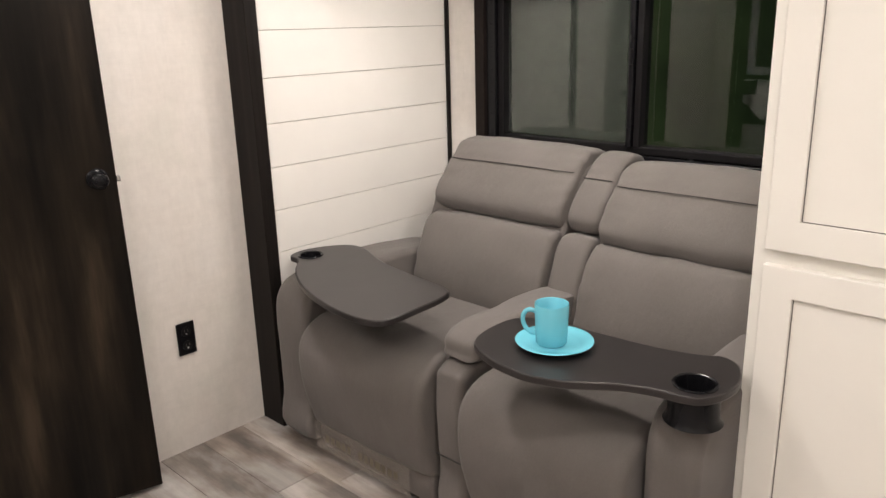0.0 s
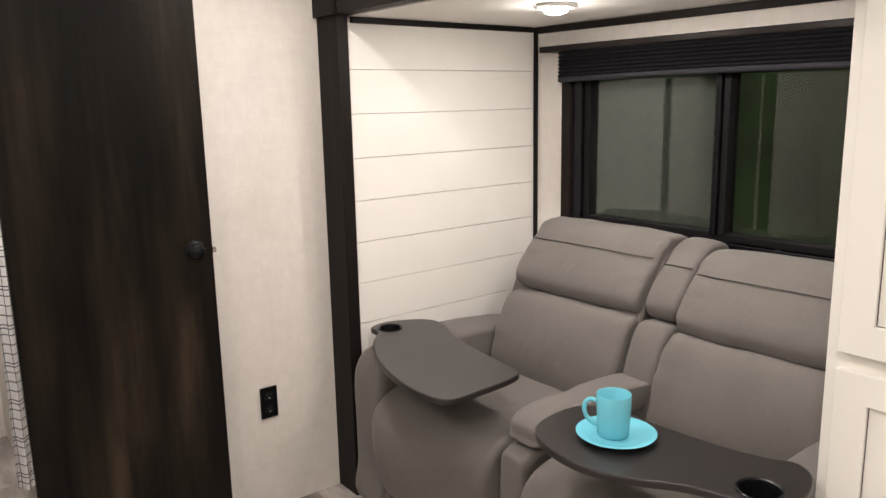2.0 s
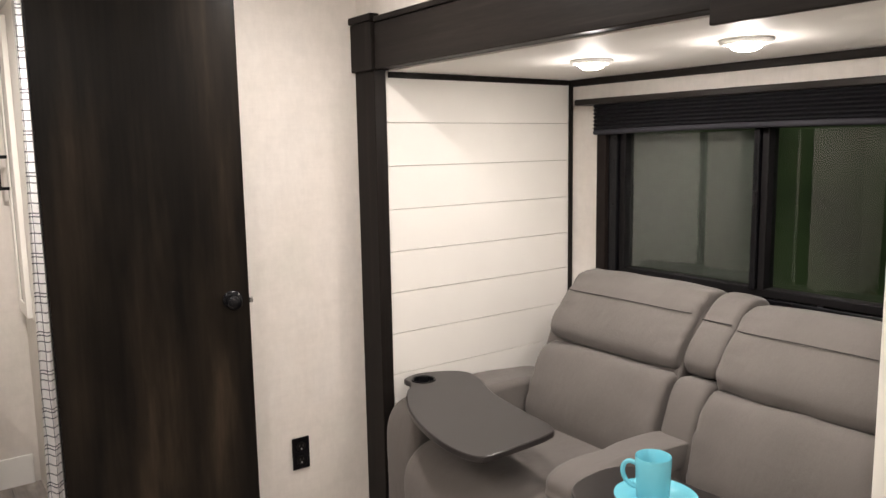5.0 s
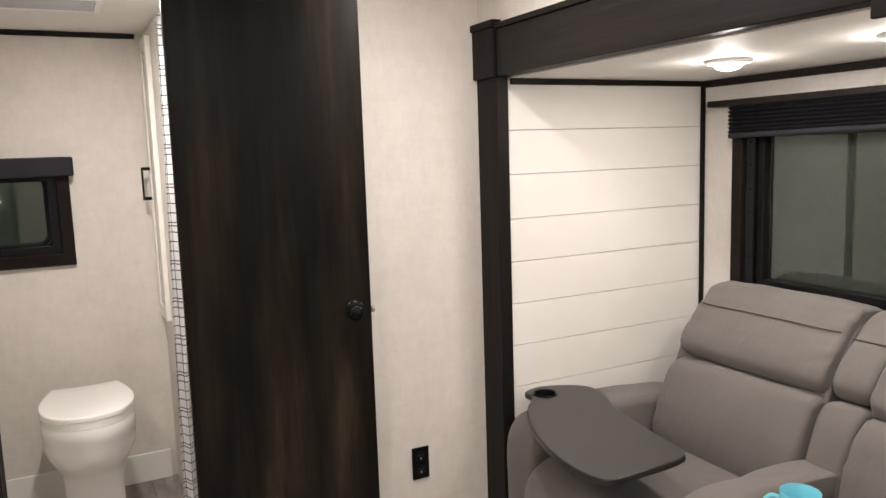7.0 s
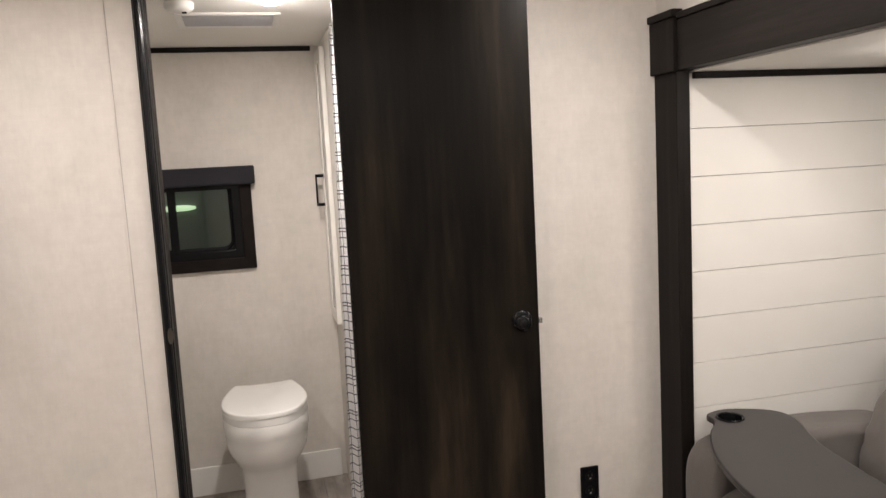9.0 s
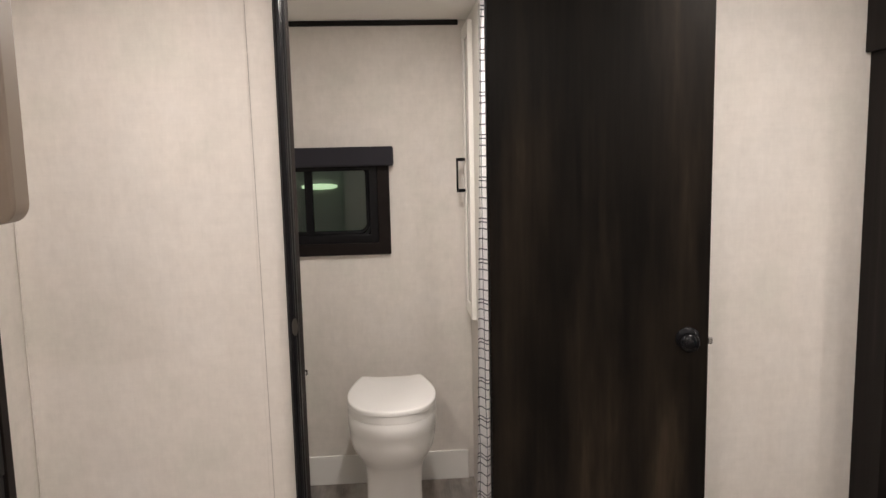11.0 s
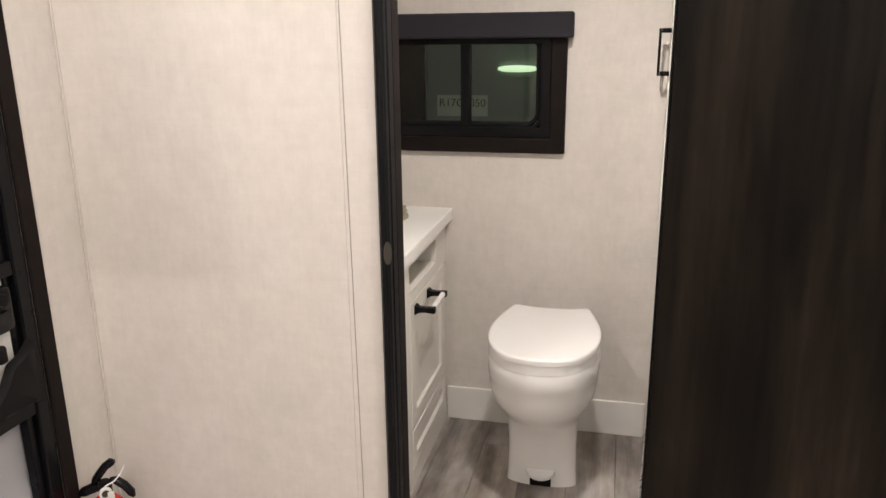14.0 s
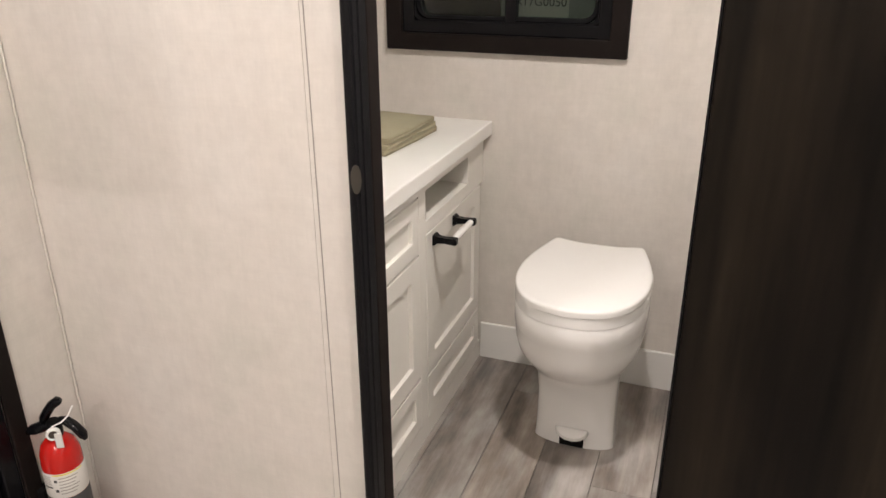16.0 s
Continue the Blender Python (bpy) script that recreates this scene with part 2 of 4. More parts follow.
def box(x0, x1, y0, y1, z0, z1, bevel=0.0, seg=2):
    bm = bmesh.new()
    bmesh.ops.create_cube(bm, size=1)
    for v in bm.verts:
        v.co = ((x0 + x1) / 2 + v.co.x * (x1 - x0), (y0 + y1) / 2 + v.co.y * (y1 - y0), (z0 + z1) / 2 + v.co.z * (z1 - z0))
    if bevel > 0:
        bmesh.ops.bevel(bm, geom=bm.edges[:], offset=bevel, segments=seg, profile=0.5, affect="EDGES")
    return bm


def join(*bms):
    out = bmesh.new()
    for b in bms:
        me = bpy.data.meshes.new("tmp")
        b.to_mesh(me)
        b.free()
        out.from_mesh(me)
        bpy.data.meshes.remove(me)
    return out


def moved(bm, m):
    bmesh.ops.transform(bm, matrix=m, verts=bm.verts)
    return bm


def lathe(profile, seg=40, centre=(0, 0, 0)):
    """Turns (radius, height) pairs round the z axis."""
    bm = bmesh.new()
    rings = []
    for r, z in profile:
        if r < 1e-5:
            rings.append([bm.verts.new((centre[0], centre[1], centre[2] + z))])
        else:
            rings.append([bm.verts.new((centre[0] + r * math.cos(2 * math.pi * i / seg), centre[1] + r * math.sin(2 * math.pi * i / seg), centre[2] + z)) for i in range(seg)])
    for a, b in zip(rings, rings[1:]):
        for i in range(seg):
            j = (i + 1) % seg
            if len(a) == 1 and len(b) == 1:
                continue
            if len(a) == 1:
                bm.faces.new((a[0], b[i], b[j]))
            elif len(b) == 1:
                bm.faces.new((a[i], a[j], b[0]))
            else:
                bm.faces.new((a[i], a[j], b[j], b[i]))
    return bm


def smooth_loop(pts, per=6):
    """A closed Catmull-Rom loop through 2D points."""
    out = []
    n = len(pts)
    for i in range(n):
        p0, p1, p2, p3 = (Vector(pts[(i + k - 1) % n]) for k in range(4))
        for s in range(per):
            t = s / per
            out.append(0.5 * ((2 * p1) + (p2 - p0) * t + (2 * p0 - 5 * p1 + 4 * p2 - p3) * t * t + (3 * p1 - p0 - 3 * p2 + p3) * t ** 3))
    return out


def pillow(profile, y0, y1, edge=0.05, per=5, steps=9, puff=0.0, seed=0, gather=0.0015):
    """An upholstered body: a closed x-z outline swept from y0 to y1, drawn in and rounded at both ends."""
    loop = smooth_loop(profile, per)
    c = sum(loop, Vector((0, 0))) / len(loop)
    ys = []
    for i in range(steps + 1):
        a = math.pi / 2 * i / steps
        ys.append((y0 + edge * (1 - math.cos(a)), 1 - math.sin(a)))
    mids = 14
    rows = [(y, k) for y, k in ys]
    for i in range(1, mids):
        rows.append((y0 + edge + (y1 - y0 - 2 * edge) * i / mids, 0.0))
    rows += [(y1 - (y - y0), k) for y, k in reversed(ys)]
    bm = bmesh.new()
    rings = []
    for y, k in rows:
        ring = []
        mid = 1 - abs((y - (y0 + y1) / 2) / ((y1 - y0) / 2)) ** 2
        for q in loop:
            d = q - c
            ln = max(d.length, 1e-4)
            inset = min(edge * k, ln * 0.75)
            side = max(0.0, 1 - min(y - y0, y1 - y) / 0.09)
            wob = noise.noise(Vector((q.x * 9, y * 9 + seed * 7.3, q.y * 9))) * 0.0055 + side * noise.noise(Vector((q.x * 34, y * 12 + seed, q.y * 34))) * gather
            p = q - d / ln * (inset - puff * mid - wob)
            ring.append(bm.verts.new((p.x, y, p.y)))
        rings.append(ring)
    n = len(loop)
    for a, b in zip(rings, rings[1:]):
        for i in range(n):
            bm.faces.new((a[i], a[(i + 1) % n], b[(i + 1) % n], b[i]))
    bm.faces.new(rings[0])
    bm.faces.new(list(reversed(rings[-1])))
    return bm


def tube(points, radius, seg=8):
    bm = bmesh.new()
    pts = [Vector(p) for p in points]
    rings = []
    for i, p in enumerate(pts):
        d = (pts[min(i + 1, len(pts) - 1)] - pts[max(i - 1, 0)]).normalized()
        up = Vector((1, 0, 0)) if max(abs((p - pts[0]).x) for p in pts) < 1e-5 else Vector((0, 0, 1)) if abs(d.z) < 0.9 else Vector((1, 0, 0))
        a = d.cross(up).normalized()
        b = d.cross(a).normalized()
        rings.append([bm.verts.new(p + radius * (math.cos(2 * math.pi * k / seg) * a + math.sin(2 * math.pi * k / seg) * b)) for k in range(seg)])
    for r, s in zip(rings, rings[1:]):
        for k in range(seg):
            bm.faces.new((r[k], r[(k + 1) % seg], s[(k + 1) % seg], s[k]))
    bm.faces.new(rings[0])
    bm.faces.new(list(reversed(rings[-1])))
    return bm


def slab(outline, z0, z1, hole=None, bevel=0.003):
    """A plate with a 2D outline and, if given, a round hole (x, y, radius)."""
    bm = bmesh.new()
    def loop(pts):
        vs = [bm.verts.new((p[0], p[1], z0)) for p in pts]
        return [bm.edges.new((vs[i], vs[(i + 1) % len(vs)])) for i in range(len(vs))]
    edges = loop(outline)
    if hole:
        hx, hy, hr = hole
        edges += loop([(hx + hr * math.cos(2 * math.pi * i / 28), hy + hr * math.sin(2 * math.pi * i / 28)) for i in range(28)])
    bmesh.ops.triangle_fill(bm, use_beauty=True, use_dissolve=False, edges=edges)
    got = bmesh.ops.extrude_face_region(bm, geom=bm.faces[:])
    for v in got["geom"]:
        if isinstance(v, bmesh.types.BMVert):
            v.co.z = z1
    bmesh.ops.recalc_face_normals(bm, faces=bm.faces)
    if bevel:
        sharp = [e for e in bm.edges if len(e.link_faces) == 2 and e.calc_face_angle(0) > 1.2]
        bmesh.ops.bevel(bm, geom=sharp, offset=bevel, segments=2, profile=0.5, affect="EDGES")
    return bm


def stack(rings, cap0=True, cap1=True):
    bm = bmesh.new()
    vs = [[bm.verts.new(p) for p in r] for r in rings]
    n = len(vs[0])
    for a, b in zip(vs, vs[1:]):
        for i in range(n):
            bm.faces.new((a[i], a[(i + 1) % n], b[(i + 1) % n], b[i]))
    if cap0:
        bm.faces.new(list(reversed(vs[0])))
    if cap1:
        bm.faces.new(vs[-1])
    return bm


def structure(name, bm, material, label, category, smooth=False):
    return tagged(link_mesh(name, bm, material, smooth), label, category, kind="structure")


def frame_bm(a0, a1, b0, b1, wide, d0, d1, axis="x", bevel=0.003):
    """One closed rectangular frame; a runs across, b up, d is its depth along the axis."""
    bm = bmesh.new()
    rings = []
    for d, w in ((d0, 0), (d0, wide), (d1, wide), (d1, 0)):
        pts = [(a0 + w, b0 + w), (a1 - w, b0 + w), (a1 - w, b1 - w), (a0 + w, b1 - w)]
        rings.append([bm.verts.new((d, a, b) if axis == "x" else (a, d, b)) for a, b in pts])
    for k in range(4):
        r, q = rings[k], rings[(k + 1) % 4]
        for i in range(4):
            bm.faces.new((r[i], r[(i + 1) % 4], q[(i + 1) % 4], q[i]))
    bmesh.ops.recalc_face_normals(bm, faces=bm.faces)
    if bevel:
        sharp = [e for e in bm.edges if e.calc_face_angle(0) > 1.0]
        bmesh.ops.bevel(bm, geom=sharp, offset=bevel, segments=2, profile=0.5, affect="EDGES")
    return bm


# ---------- the shell ----------
Y_BACK, Y_LEFT, Y_OUT, Y_REAR = 3.722, 2.62, 2.42, -1.6
X_SIDE, X_SLIDE, X_FAR = -0.72, 1.51, 2.41
Y_SHIP = 2.306

floor = structure("floor", box(X_SIDE - 0.04, X_FAR + 0.04, Y_REAR - 0.04, Y_BACK + 0.04, -0.06, -0.006), M_SUB, "grey wood-look plank floor with dark joints", "floor")
structure("ceiling_main", box(X_SIDE - 0.04, X_SLIDE + 0.04, Y_REAR - 0.04, Y_LEFT + 0.03, Z_MAIN, Z_MAIN + 0.05), M_CEIL, "plain off-white vinyl ceiling over the room", "ceiling")
structure("ceiling_bath", box(X_SIDE - 0.04, X_SLIDE + 0.04, Y_OUT + 0.045, Y_BACK + 0.04, Z_BATH, Z_BATH + 0.045), M_CEIL, "plain off-white vinyl ceiling over the bathroom", "ceiling")
structure("ceiling_slide", box(X_SLIDE + 0.044, X_FAR + 0.04, -0.14, Y_SHIP + 0.05, Z_SLIDE, Z_SLIDE + 0.05), M_CEIL, "low off-white ceiling over the theater seats", "ceiling")
# side wall with the entry opening
EY0, EY1, EZ = 1.80, 2.445, 1.85
structure("wall_side", join(box(X_SIDE - 0.05, X_SIDE, Y_REAR, EY0, 0, Z_MAIN), box(X_SIDE - 0.05, X_SIDE, EY1, Y_BACK, 0, Z_MAIN), box(X_SIDE - 0.05, X_SIDE, EY0, EY1, EZ, Z_MAIN)), M_WALL, "cream linen-look wallboard beside the entry door", "wall")
structure("wall_rear", box(X_SIDE - 0.04, X_FAR, Y_REAR - 0.05, Y_REAR, 0, Z_MAIN), M_WALL, "plain cream wallboard behind the walk", "wall")
wall_left = structure("wall_partition", box(X_SIDE, 0.0, Y_LEFT, Y_LEFT + 0.035, 0, Z_MAIN), M_WALL, "cream linen-look wallboard partition with a joint strip", "wall")
structure("wall_outlet", box(0.548, X_SLIDE + 0.10, Y_OUT, Y_OUT + 0.035, 0, Z_MAIN), M_WALL, "cream linen-look wallboard with a black outlet", "wall")
structure("wall_bath_back", join(box(X_SIDE, -0.37, Y_BACK, Y_BACK + 0.05, 0, Z_MAIN), box(0.215, X_SLIDE, Y_BACK, Y_BACK + 0.05, 0, Z_MAIN), box(-0.37, 0.215, Y_BACK, Y_BACK + 0.05, 0, 1.05), box(-0.37, 0.215, Y_BACK, Y_BACK + 0.05, 1.40, Z_MAIN)), M_WALL, "cream linen-look wallboard behind the toilet", "wall")
structure("wall_bath_right", box(X_SLIDE - 0.04, X_SLIDE, Y_OUT + 0.035, Y_BACK, 0, Z_BATH), M_TUB, "white shower wall behind the curtain", "wall")
structure("wall_over_slide", box(X_SLIDE + 0.004, X_SLIDE + 0.04, Y_REAR, Y_OUT - 0.002, 1.70, Z_MAIN), M_WALL, "cream wallboard above the slide-out header", "wall")
structure("wall_room_right", box(X_SLIDE + 0.004, X_SLIDE + 0.04, Y_REAR, -0.10, 0, 1.70), M_WALL, "cream wallboard past the pantry", "wall")
# lintel over the angled bathroom doorway
lin = bmesh.new()
foot = [(0.0, 2.62), (0.548, 2.42), (0.548, 2.455), (0.0, 2.655)]
lo = [lin.verts.new((x, y, 1.958)) for x, y in foot]
hi = [lin.verts.new((x, y, Z_MAIN)) for x, y in foot]
lin.faces.new(lo), lin.faces.new(hi)
for i in range(4):
    lin.faces.new((lo[i], lo[(i + 1) % 4], hi[(i + 1) % 4], hi[i]))
structure("wall_lintel", lin, M_WALL, "cream wallboard over the bathroom doorway", "wall")
# slide-out: far wall with the window, end walls
WY0, WY1, WZ0, WZ1 = 0.62, 2.08, 0.86, 1.55
structure("wall_slide_far", join(box(X_FAR, X_FAR + 0.045, WY1, Y_SHIP + 0.05, 0, 1.70), box(X_FAR, X_FAR + 0.045, -0.14, WY0, 0, 1.70), box(X_FAR, X_FAR + 0.045, WY0, WY1, 0, WZ0), box(X_FAR, X_FAR + 0.045, WY0, WY1, WZ1, 1.70)), M_WALL, "cream wallboard round the slide-out window", "wall")
structure("wall_slide_end", box(X_SLIDE + 0.044, X_FAR, -0.14, -0.10, 0, 1.70), M_WALL, "plain wallboard end of the slide-out", "wall")
ship = structure("wall_shiplap", box(X_SLIDE + 0.036, X_FAR, Y_SHIP + 0.013, Y_SHIP + 0.05, 0, Z_SLIDE), M_GROOVE, "white painted shiplap end wall with thin dark joints", "wall")

# dark trim of the slide-out
trim = thing("slide_trim", "dark brown wood trim framing the slide-out opening", "trim", (X_SLIDE, Y_SHIP, 0), kind="structure")
trim.location = (0, 0, 0)
part("post", box(1.503, 1.548, 2.296, 2.4195, 0.0, 1.665, 0.003), M_TRIM, trim)
part("capital", box(1.488, 1.556, 2.284, 2.4190, 1.662, 1.815, 0.003), M_TRIM, trim)
part("capital_lip", box(1.480, 1.560, 2.276, 2.4185, 1.8155, 1.838, 0.004), M_TRIM, trim)
part("header", box(1.500, 1.5535, -0.12, 2.283, 1.664, 1.808, 0.003), M_TRIM_Y, trim)
part("header_lip", box(1.490, 1.556, -0.12, 2.275, 1.8085, 1.826, 0.004), M_TRIM_Y, trim)
part("valance_board", box(1.486, 1.4995, 0.20, 1.04, 1.632, 1.70, 0.003), M_TRIM_Y, trim)
part("top_strip", box(1.56, 2.385, 2.292, 2.3055, 1.640, 1.6595, 0.003), M_TRIM, trim)
part("corner_strip", box(2.395, 2.4095, 2.291, 2.3055, 0.0, 1.6595, 0.003), M_TRIM, trim)
part("far_strip", box(2.392, 2.4095, -0.09, 2.290, 1.634, 1.6595, 0.004), M_TRIM_Y, trim)

# joint strips and corner bead on the partition
part("joint_strip", box(-0.099, -0.0875, Y_LEFT - 0.0015, Y_LEFT - 0.0002, 0.0, Z_MAIN), M_WALL, wall_left)
part("joint", moved(box(-0.0008, 0.0008, -0.0012, -0.0002, -0.9, 1.149), pose(-0.0782, Y_LEFT, 0.9, 0, -0.39, 0)), M_GROOVE, wall_left, "thin dark joint")
part("joint", box(-0.0190, -0.0178, Y_LEFT - 0.0012, Y_LEFT - 0.0002, 0.0, Z_MAIN), M_WALL, wall_left, "faint pale joint")
part("corner_bead", join(tube([(X_SIDE + 0.004, Y_LEFT - 0.004, 0), (X_SIDE + 0.004, Y_LEFT - 0.004, Z_MAIN)], 0.0025)), M_WALL, wall_left, "cream corner bead", True)

# bathroom doorway: black jamb profile with strike plate
jamb = thing("door_jamb", "black metal door jamb with a steel strike plate", "door frame", (0, 0, 0), kind="structure")
part("profile", moved(join(box(-0.022, 0.001, -0.012, 0.024, 0, 1.958, 0.003), tube([(-0.009, -0.012, 0), (-0.009, -0.012, 1.958)], 0.0085, 12), tube([(-0.001, 0.004, 0), (-0.001, 0.004, 1.958)], 0.004, 10)), pose(0.012, 2.612, 0, 0, 0, -12)), M_BLACK, jamb)
part("lining", moved(box(-0.020, 0.0005, 0.0245, 0.052, 0, 1.958, 0.002), pose(0.012, 2.612, 0, 0, 0, -12)), M_BROWN, jamb, "dark brown jamb lining")
part("strike_plate", moved(stack([[Vector((0.0085 * math.cos(2 * math.pi * i / 28), 0.024 * math.sin(2 * math.pi * i / 28), z)) for i in range(28)] for z in (0.0, 0.002)]), pose(0.0095, 2.5915, 0.970, 90, 0, 30)), M_STRIKE, jamb, "worn steel strike plate")
part("head_profile", moved(box(0.02, 0.555, -0.006, 0.042, 1.938, 1.9575, 0.003), pose(0.0, 2.618, 0, 0, 0, -20.1)), M_BLACK, jamb)
part("hinge_profile", box(0.5275, 0.5475, 2.426, 2.468, 0, 1.938, 0.003), M_BLACK, jamb)

# ---------- bathroom door, standing open ----------
DA = math.degrees(math.atan2(2.266 - 2.404, 1.033 - 0.525))
door = thing("door_1", "dark brown wood-grain bathroom door swung wide open", "door", (0.525, 2.404, 0), kind="structure")
door.rotation_euler = (0, 0, radians(DA))
W_D = 0.527
part("slab", box(0, W_D, 0, 0.028, 0.018, 1.903, 0.002), M_DOOR, door)
part("hinge_edge", box(-0.0035, -0.0002, 0.0, 0.030, 0.018, 1.903, 0.001), M_BLACK, door, "black metal hinge edging")
knob = part("doorknob", moved(lathe([(0, 0), (0.027, 0), (0.029, 0.004), (0.025, 0.009), (0.012, 0.013), (0.010, 0.022), (0.013, 0.026), (0.022, 0.031), (0.0245, 0.040), (0.021, 0.049), (0.012, 0.053), (0, 0.0532)], 36), pose(W_D - 0.048, 0, 0.978, 90, 0, 0)), M_BLACK, door, "glossy black round doorknob", True)
part("key_cylinder", moved(lathe([(0, 0), (0.010, 0), (0.010, 0.003), (0.006, 0.005), (0, 0.005)], 20), pose(W_D - 0.048, -0.0528, 0.978, 90, 0, 0)), M_BLACKM, knob, "dark lock cylinder", True)
part("latch_bolt", box(W_D + 0.0002, W_D + 0.011, 0.008, 0.020, 0.963, 0.979, 0.002), M_CHROME, door, "steel latch bolt")
part("rear_knob", moved(lathe([(0, 0), (0.030, 0), (0.028, 0.008), (0.012, 0.012), (0.012, 0.02), (0.024, 0.03), (0.02, 0.042), (0, 0.044)], 30), pose(W_D - 0.048, 0.028, 0.978, -90, 0, 0)), M_BLACK, door, "", True)

# ---------- outlet ----------
outlet = thing("wall_outlet_box", "black duplex power outlet set in the wallboard", "outlet", (1.244, Y_OUT, 0.392))
part("cover", box(-0.031, 0.031, -0.007, -0.0003, -0.055, 0.055, 0.002), M_BLACK, outlet)
for dz in (-0.024, 0.024):
    soc = part("socket", moved(lathe([(0, 0), (0.017, 0), (0.017, 0.002), (0, 0.0022)], 24), pose(0, -0.007, dz, 90, 0, 0)), M_BLACKM, outlet, "", False)
    for dx in (-0.006, 0.006):
        part("slot", box(dx - 0.001, dx + 0.001, -0.0098, -0.0092, dz, dz + 0.008), M_STRIKE, soc)
    part("ground_hole", box(-0.002, 0.002, -0.0098, -0.0092, dz - 0.009, dz - 0.005), M_PAPER, soc)

# ---------- slide-out window ----------
win = thing("window_1", "sliding slide-out window in a black frame, dark outside", "window", kind="structure")
part("casing", frame_bm(0.60, 2.115, 0.84, 1.57, 0.045, 2.352, X_FAR - 0.0005), M_BROWN, win, "dark brown window casing")
part("window_frame", frame_bm(0.645, 2.068, 0.886, 1.522, 0.042, 2.365, 2.425), M_BLACK, win)
part("track", frame_bm(0.69, 2.024, 0.93, 1.478, 0.026, 2.378, 2.43), M_BLACKM, win)
part("mullion", box(2.362, 2.43, 1.462, 1.482, 0.95, 1.455, 0.004), M_BLACK, win)
part("sash_stile", box(2.372, 2.43, 1.436, 1.459, 0.95, 1.455, 0.004), M_BLACKM, win)
part("latch", box(2.352, 2.3625, 1.464, 1.476, 1.215, 1.262, 0.003), M_BLACKM, win, "dark metal sash latch")
for i in range(7):
    part("screw", moved(lathe([(0, 0), (0.004, 0), (0.003, 0.002), (0, 0.002)], 10), pose(2.365, 2.043, 0.95 + i * 0.08, 0, -90, 0)), M_BLACKM, win)
for a, b in ((0.722, 1.436), (1.482, 1.990)):
    gl = part("pane", box(2.402, 2.406, a, b, 0.96, 1.447), M_GLASS, win)
    gl.visible_shadow = False
part("insect_screen", box(2.414, 2.4145, 1.482, 1.990, 0.96, 1.447), M_SCREEN, win, "fine grey insect screen")

shade = thing("window_shade", "black pleated shade gathered at the top of the window", "window shade")
part("head_board", box(2.318, X_FAR - 0.001, 0.62, 2.20, 1.556, 1.578, 0.004), M_TRIM_Y, shade, "dark brown wooden head board")
n_p = 7
for i in range(n_p):
    z1 = 1.5555 - i * 0.0135
    sag = bmesh.new()
    rows_p = []
    for s in range(25):
        y = 0.62 + (2.105 - 0.62) * s / 24
        drop = 0.010 * (i / n_p) * math.sin(math.pi * s / 24 * 0.98) * -0.9
        rows_p.append([sag.verts.new((x, y, z1 + dz - drop)) for x, dz in ((2.330, -0.0005), (2.318, -0.0065), (2.330, -0.0133), (2.351, -0.0133), (2.351, -0.0005))])
    for a, b in zip(rows_p, rows_p[1:]):
        for k in range(5):
            sag.faces.new((a[k], a[(k + 1) % 5], b[(k + 1) % 5], b[k]))
    sag.faces.new(rows_p[0]), sag.faces.new(list(reversed(rows_p[-1])))
    part("pleat", sag, M_PLEAT, shade)
rail = tube([(2.330, 0.62 + 1.485 * s / 24, 1.4535 + 0.009 * math.sin(math.pi * s / 24 * 0.98)) for s in range(25)], 0.0095, 10)
part("bottom_rail", rail, M_SHADE, shade, "dark grey bottom rail", True)

# ---------- lamps ----------
def puck(x, y, z, label, group):
    lamp = thing("ceiling_light", label, "ceiling light", (x, y, z), group)
    part("rim", lathe([(0.030, -0.0005), (0.062, -0.0005), (0.064, -0.006), (0.058, -0.012), (0.046, -0.013), (0.044, -0.006), (0.030, -0.004)], 40), M_LENSRIM, lamp, "white round rim", True)
    part("lens", lathe([(0, -0.029), (0.018, -0.028), (0.033, -0.022), (0.0435, -0.0075), (0, -0.006)], 32), M_LENS, lamp, "glowing lens", True)
    return lamp


for lx, ly in LAMPS_SLIDE:
    puck(lx, ly, Z_SLIDE, "lit round puck light in the slide-out ceiling", "slide-out lights")
for lx, ly in LAMPS_MAIN:
    puck(lx, ly, Z_MAIN, "lit round puck light in the main ceiling", "room lights")
puck(0.377, 2.73, Z_BATH, "lit round puck light in the bathroom ceiling", "bathroom light")
vent = thing("ceiling_vent", "pale rectangular vent cover in the bathroom ceiling", "vent", (0.245, 3.105, Z_BATH))
part("cover", frame_bm(-0.175, 0.175, -0.125, 0.125, 0.022, -0.009, -0.0005, "x", 0.003), M_WHITEM, vent)
vent_cover = vent.children[0]
for v in vent_cover.data.vertices:
    v.co = (v.co.y, v.co.z, v.co.x)
part("screen", box(-0.152, 0.152, -0.102, 0.102, -0.004, -0.0005), M_GREYP, vent, "grey vent screen")
for i in range(8):
    part("slat", box(-0.150, 0.150, -0.094 + i * 0.025, -0.080 + i * 0.025, -0.0075, -0.0045), M_GREYP, vent)
smoke = thing("smoke_detector", "small white round detector on the bathroom ceiling", "detector", (0.100, 2.84, Z_BATH))
part("body", lathe([(0.045, -0.0005), (0.045, -0.016), (0.036, -0.026), (0, -0.028)], 32), M_WHITEM, smoke, "", True)
part("button", lathe([(0, -0.033), (0.007, -0.032), (0.008, -0.028)], 16, (0.015, 0.0, 0)), M_BLACKM, smoke, "dark test button", True)

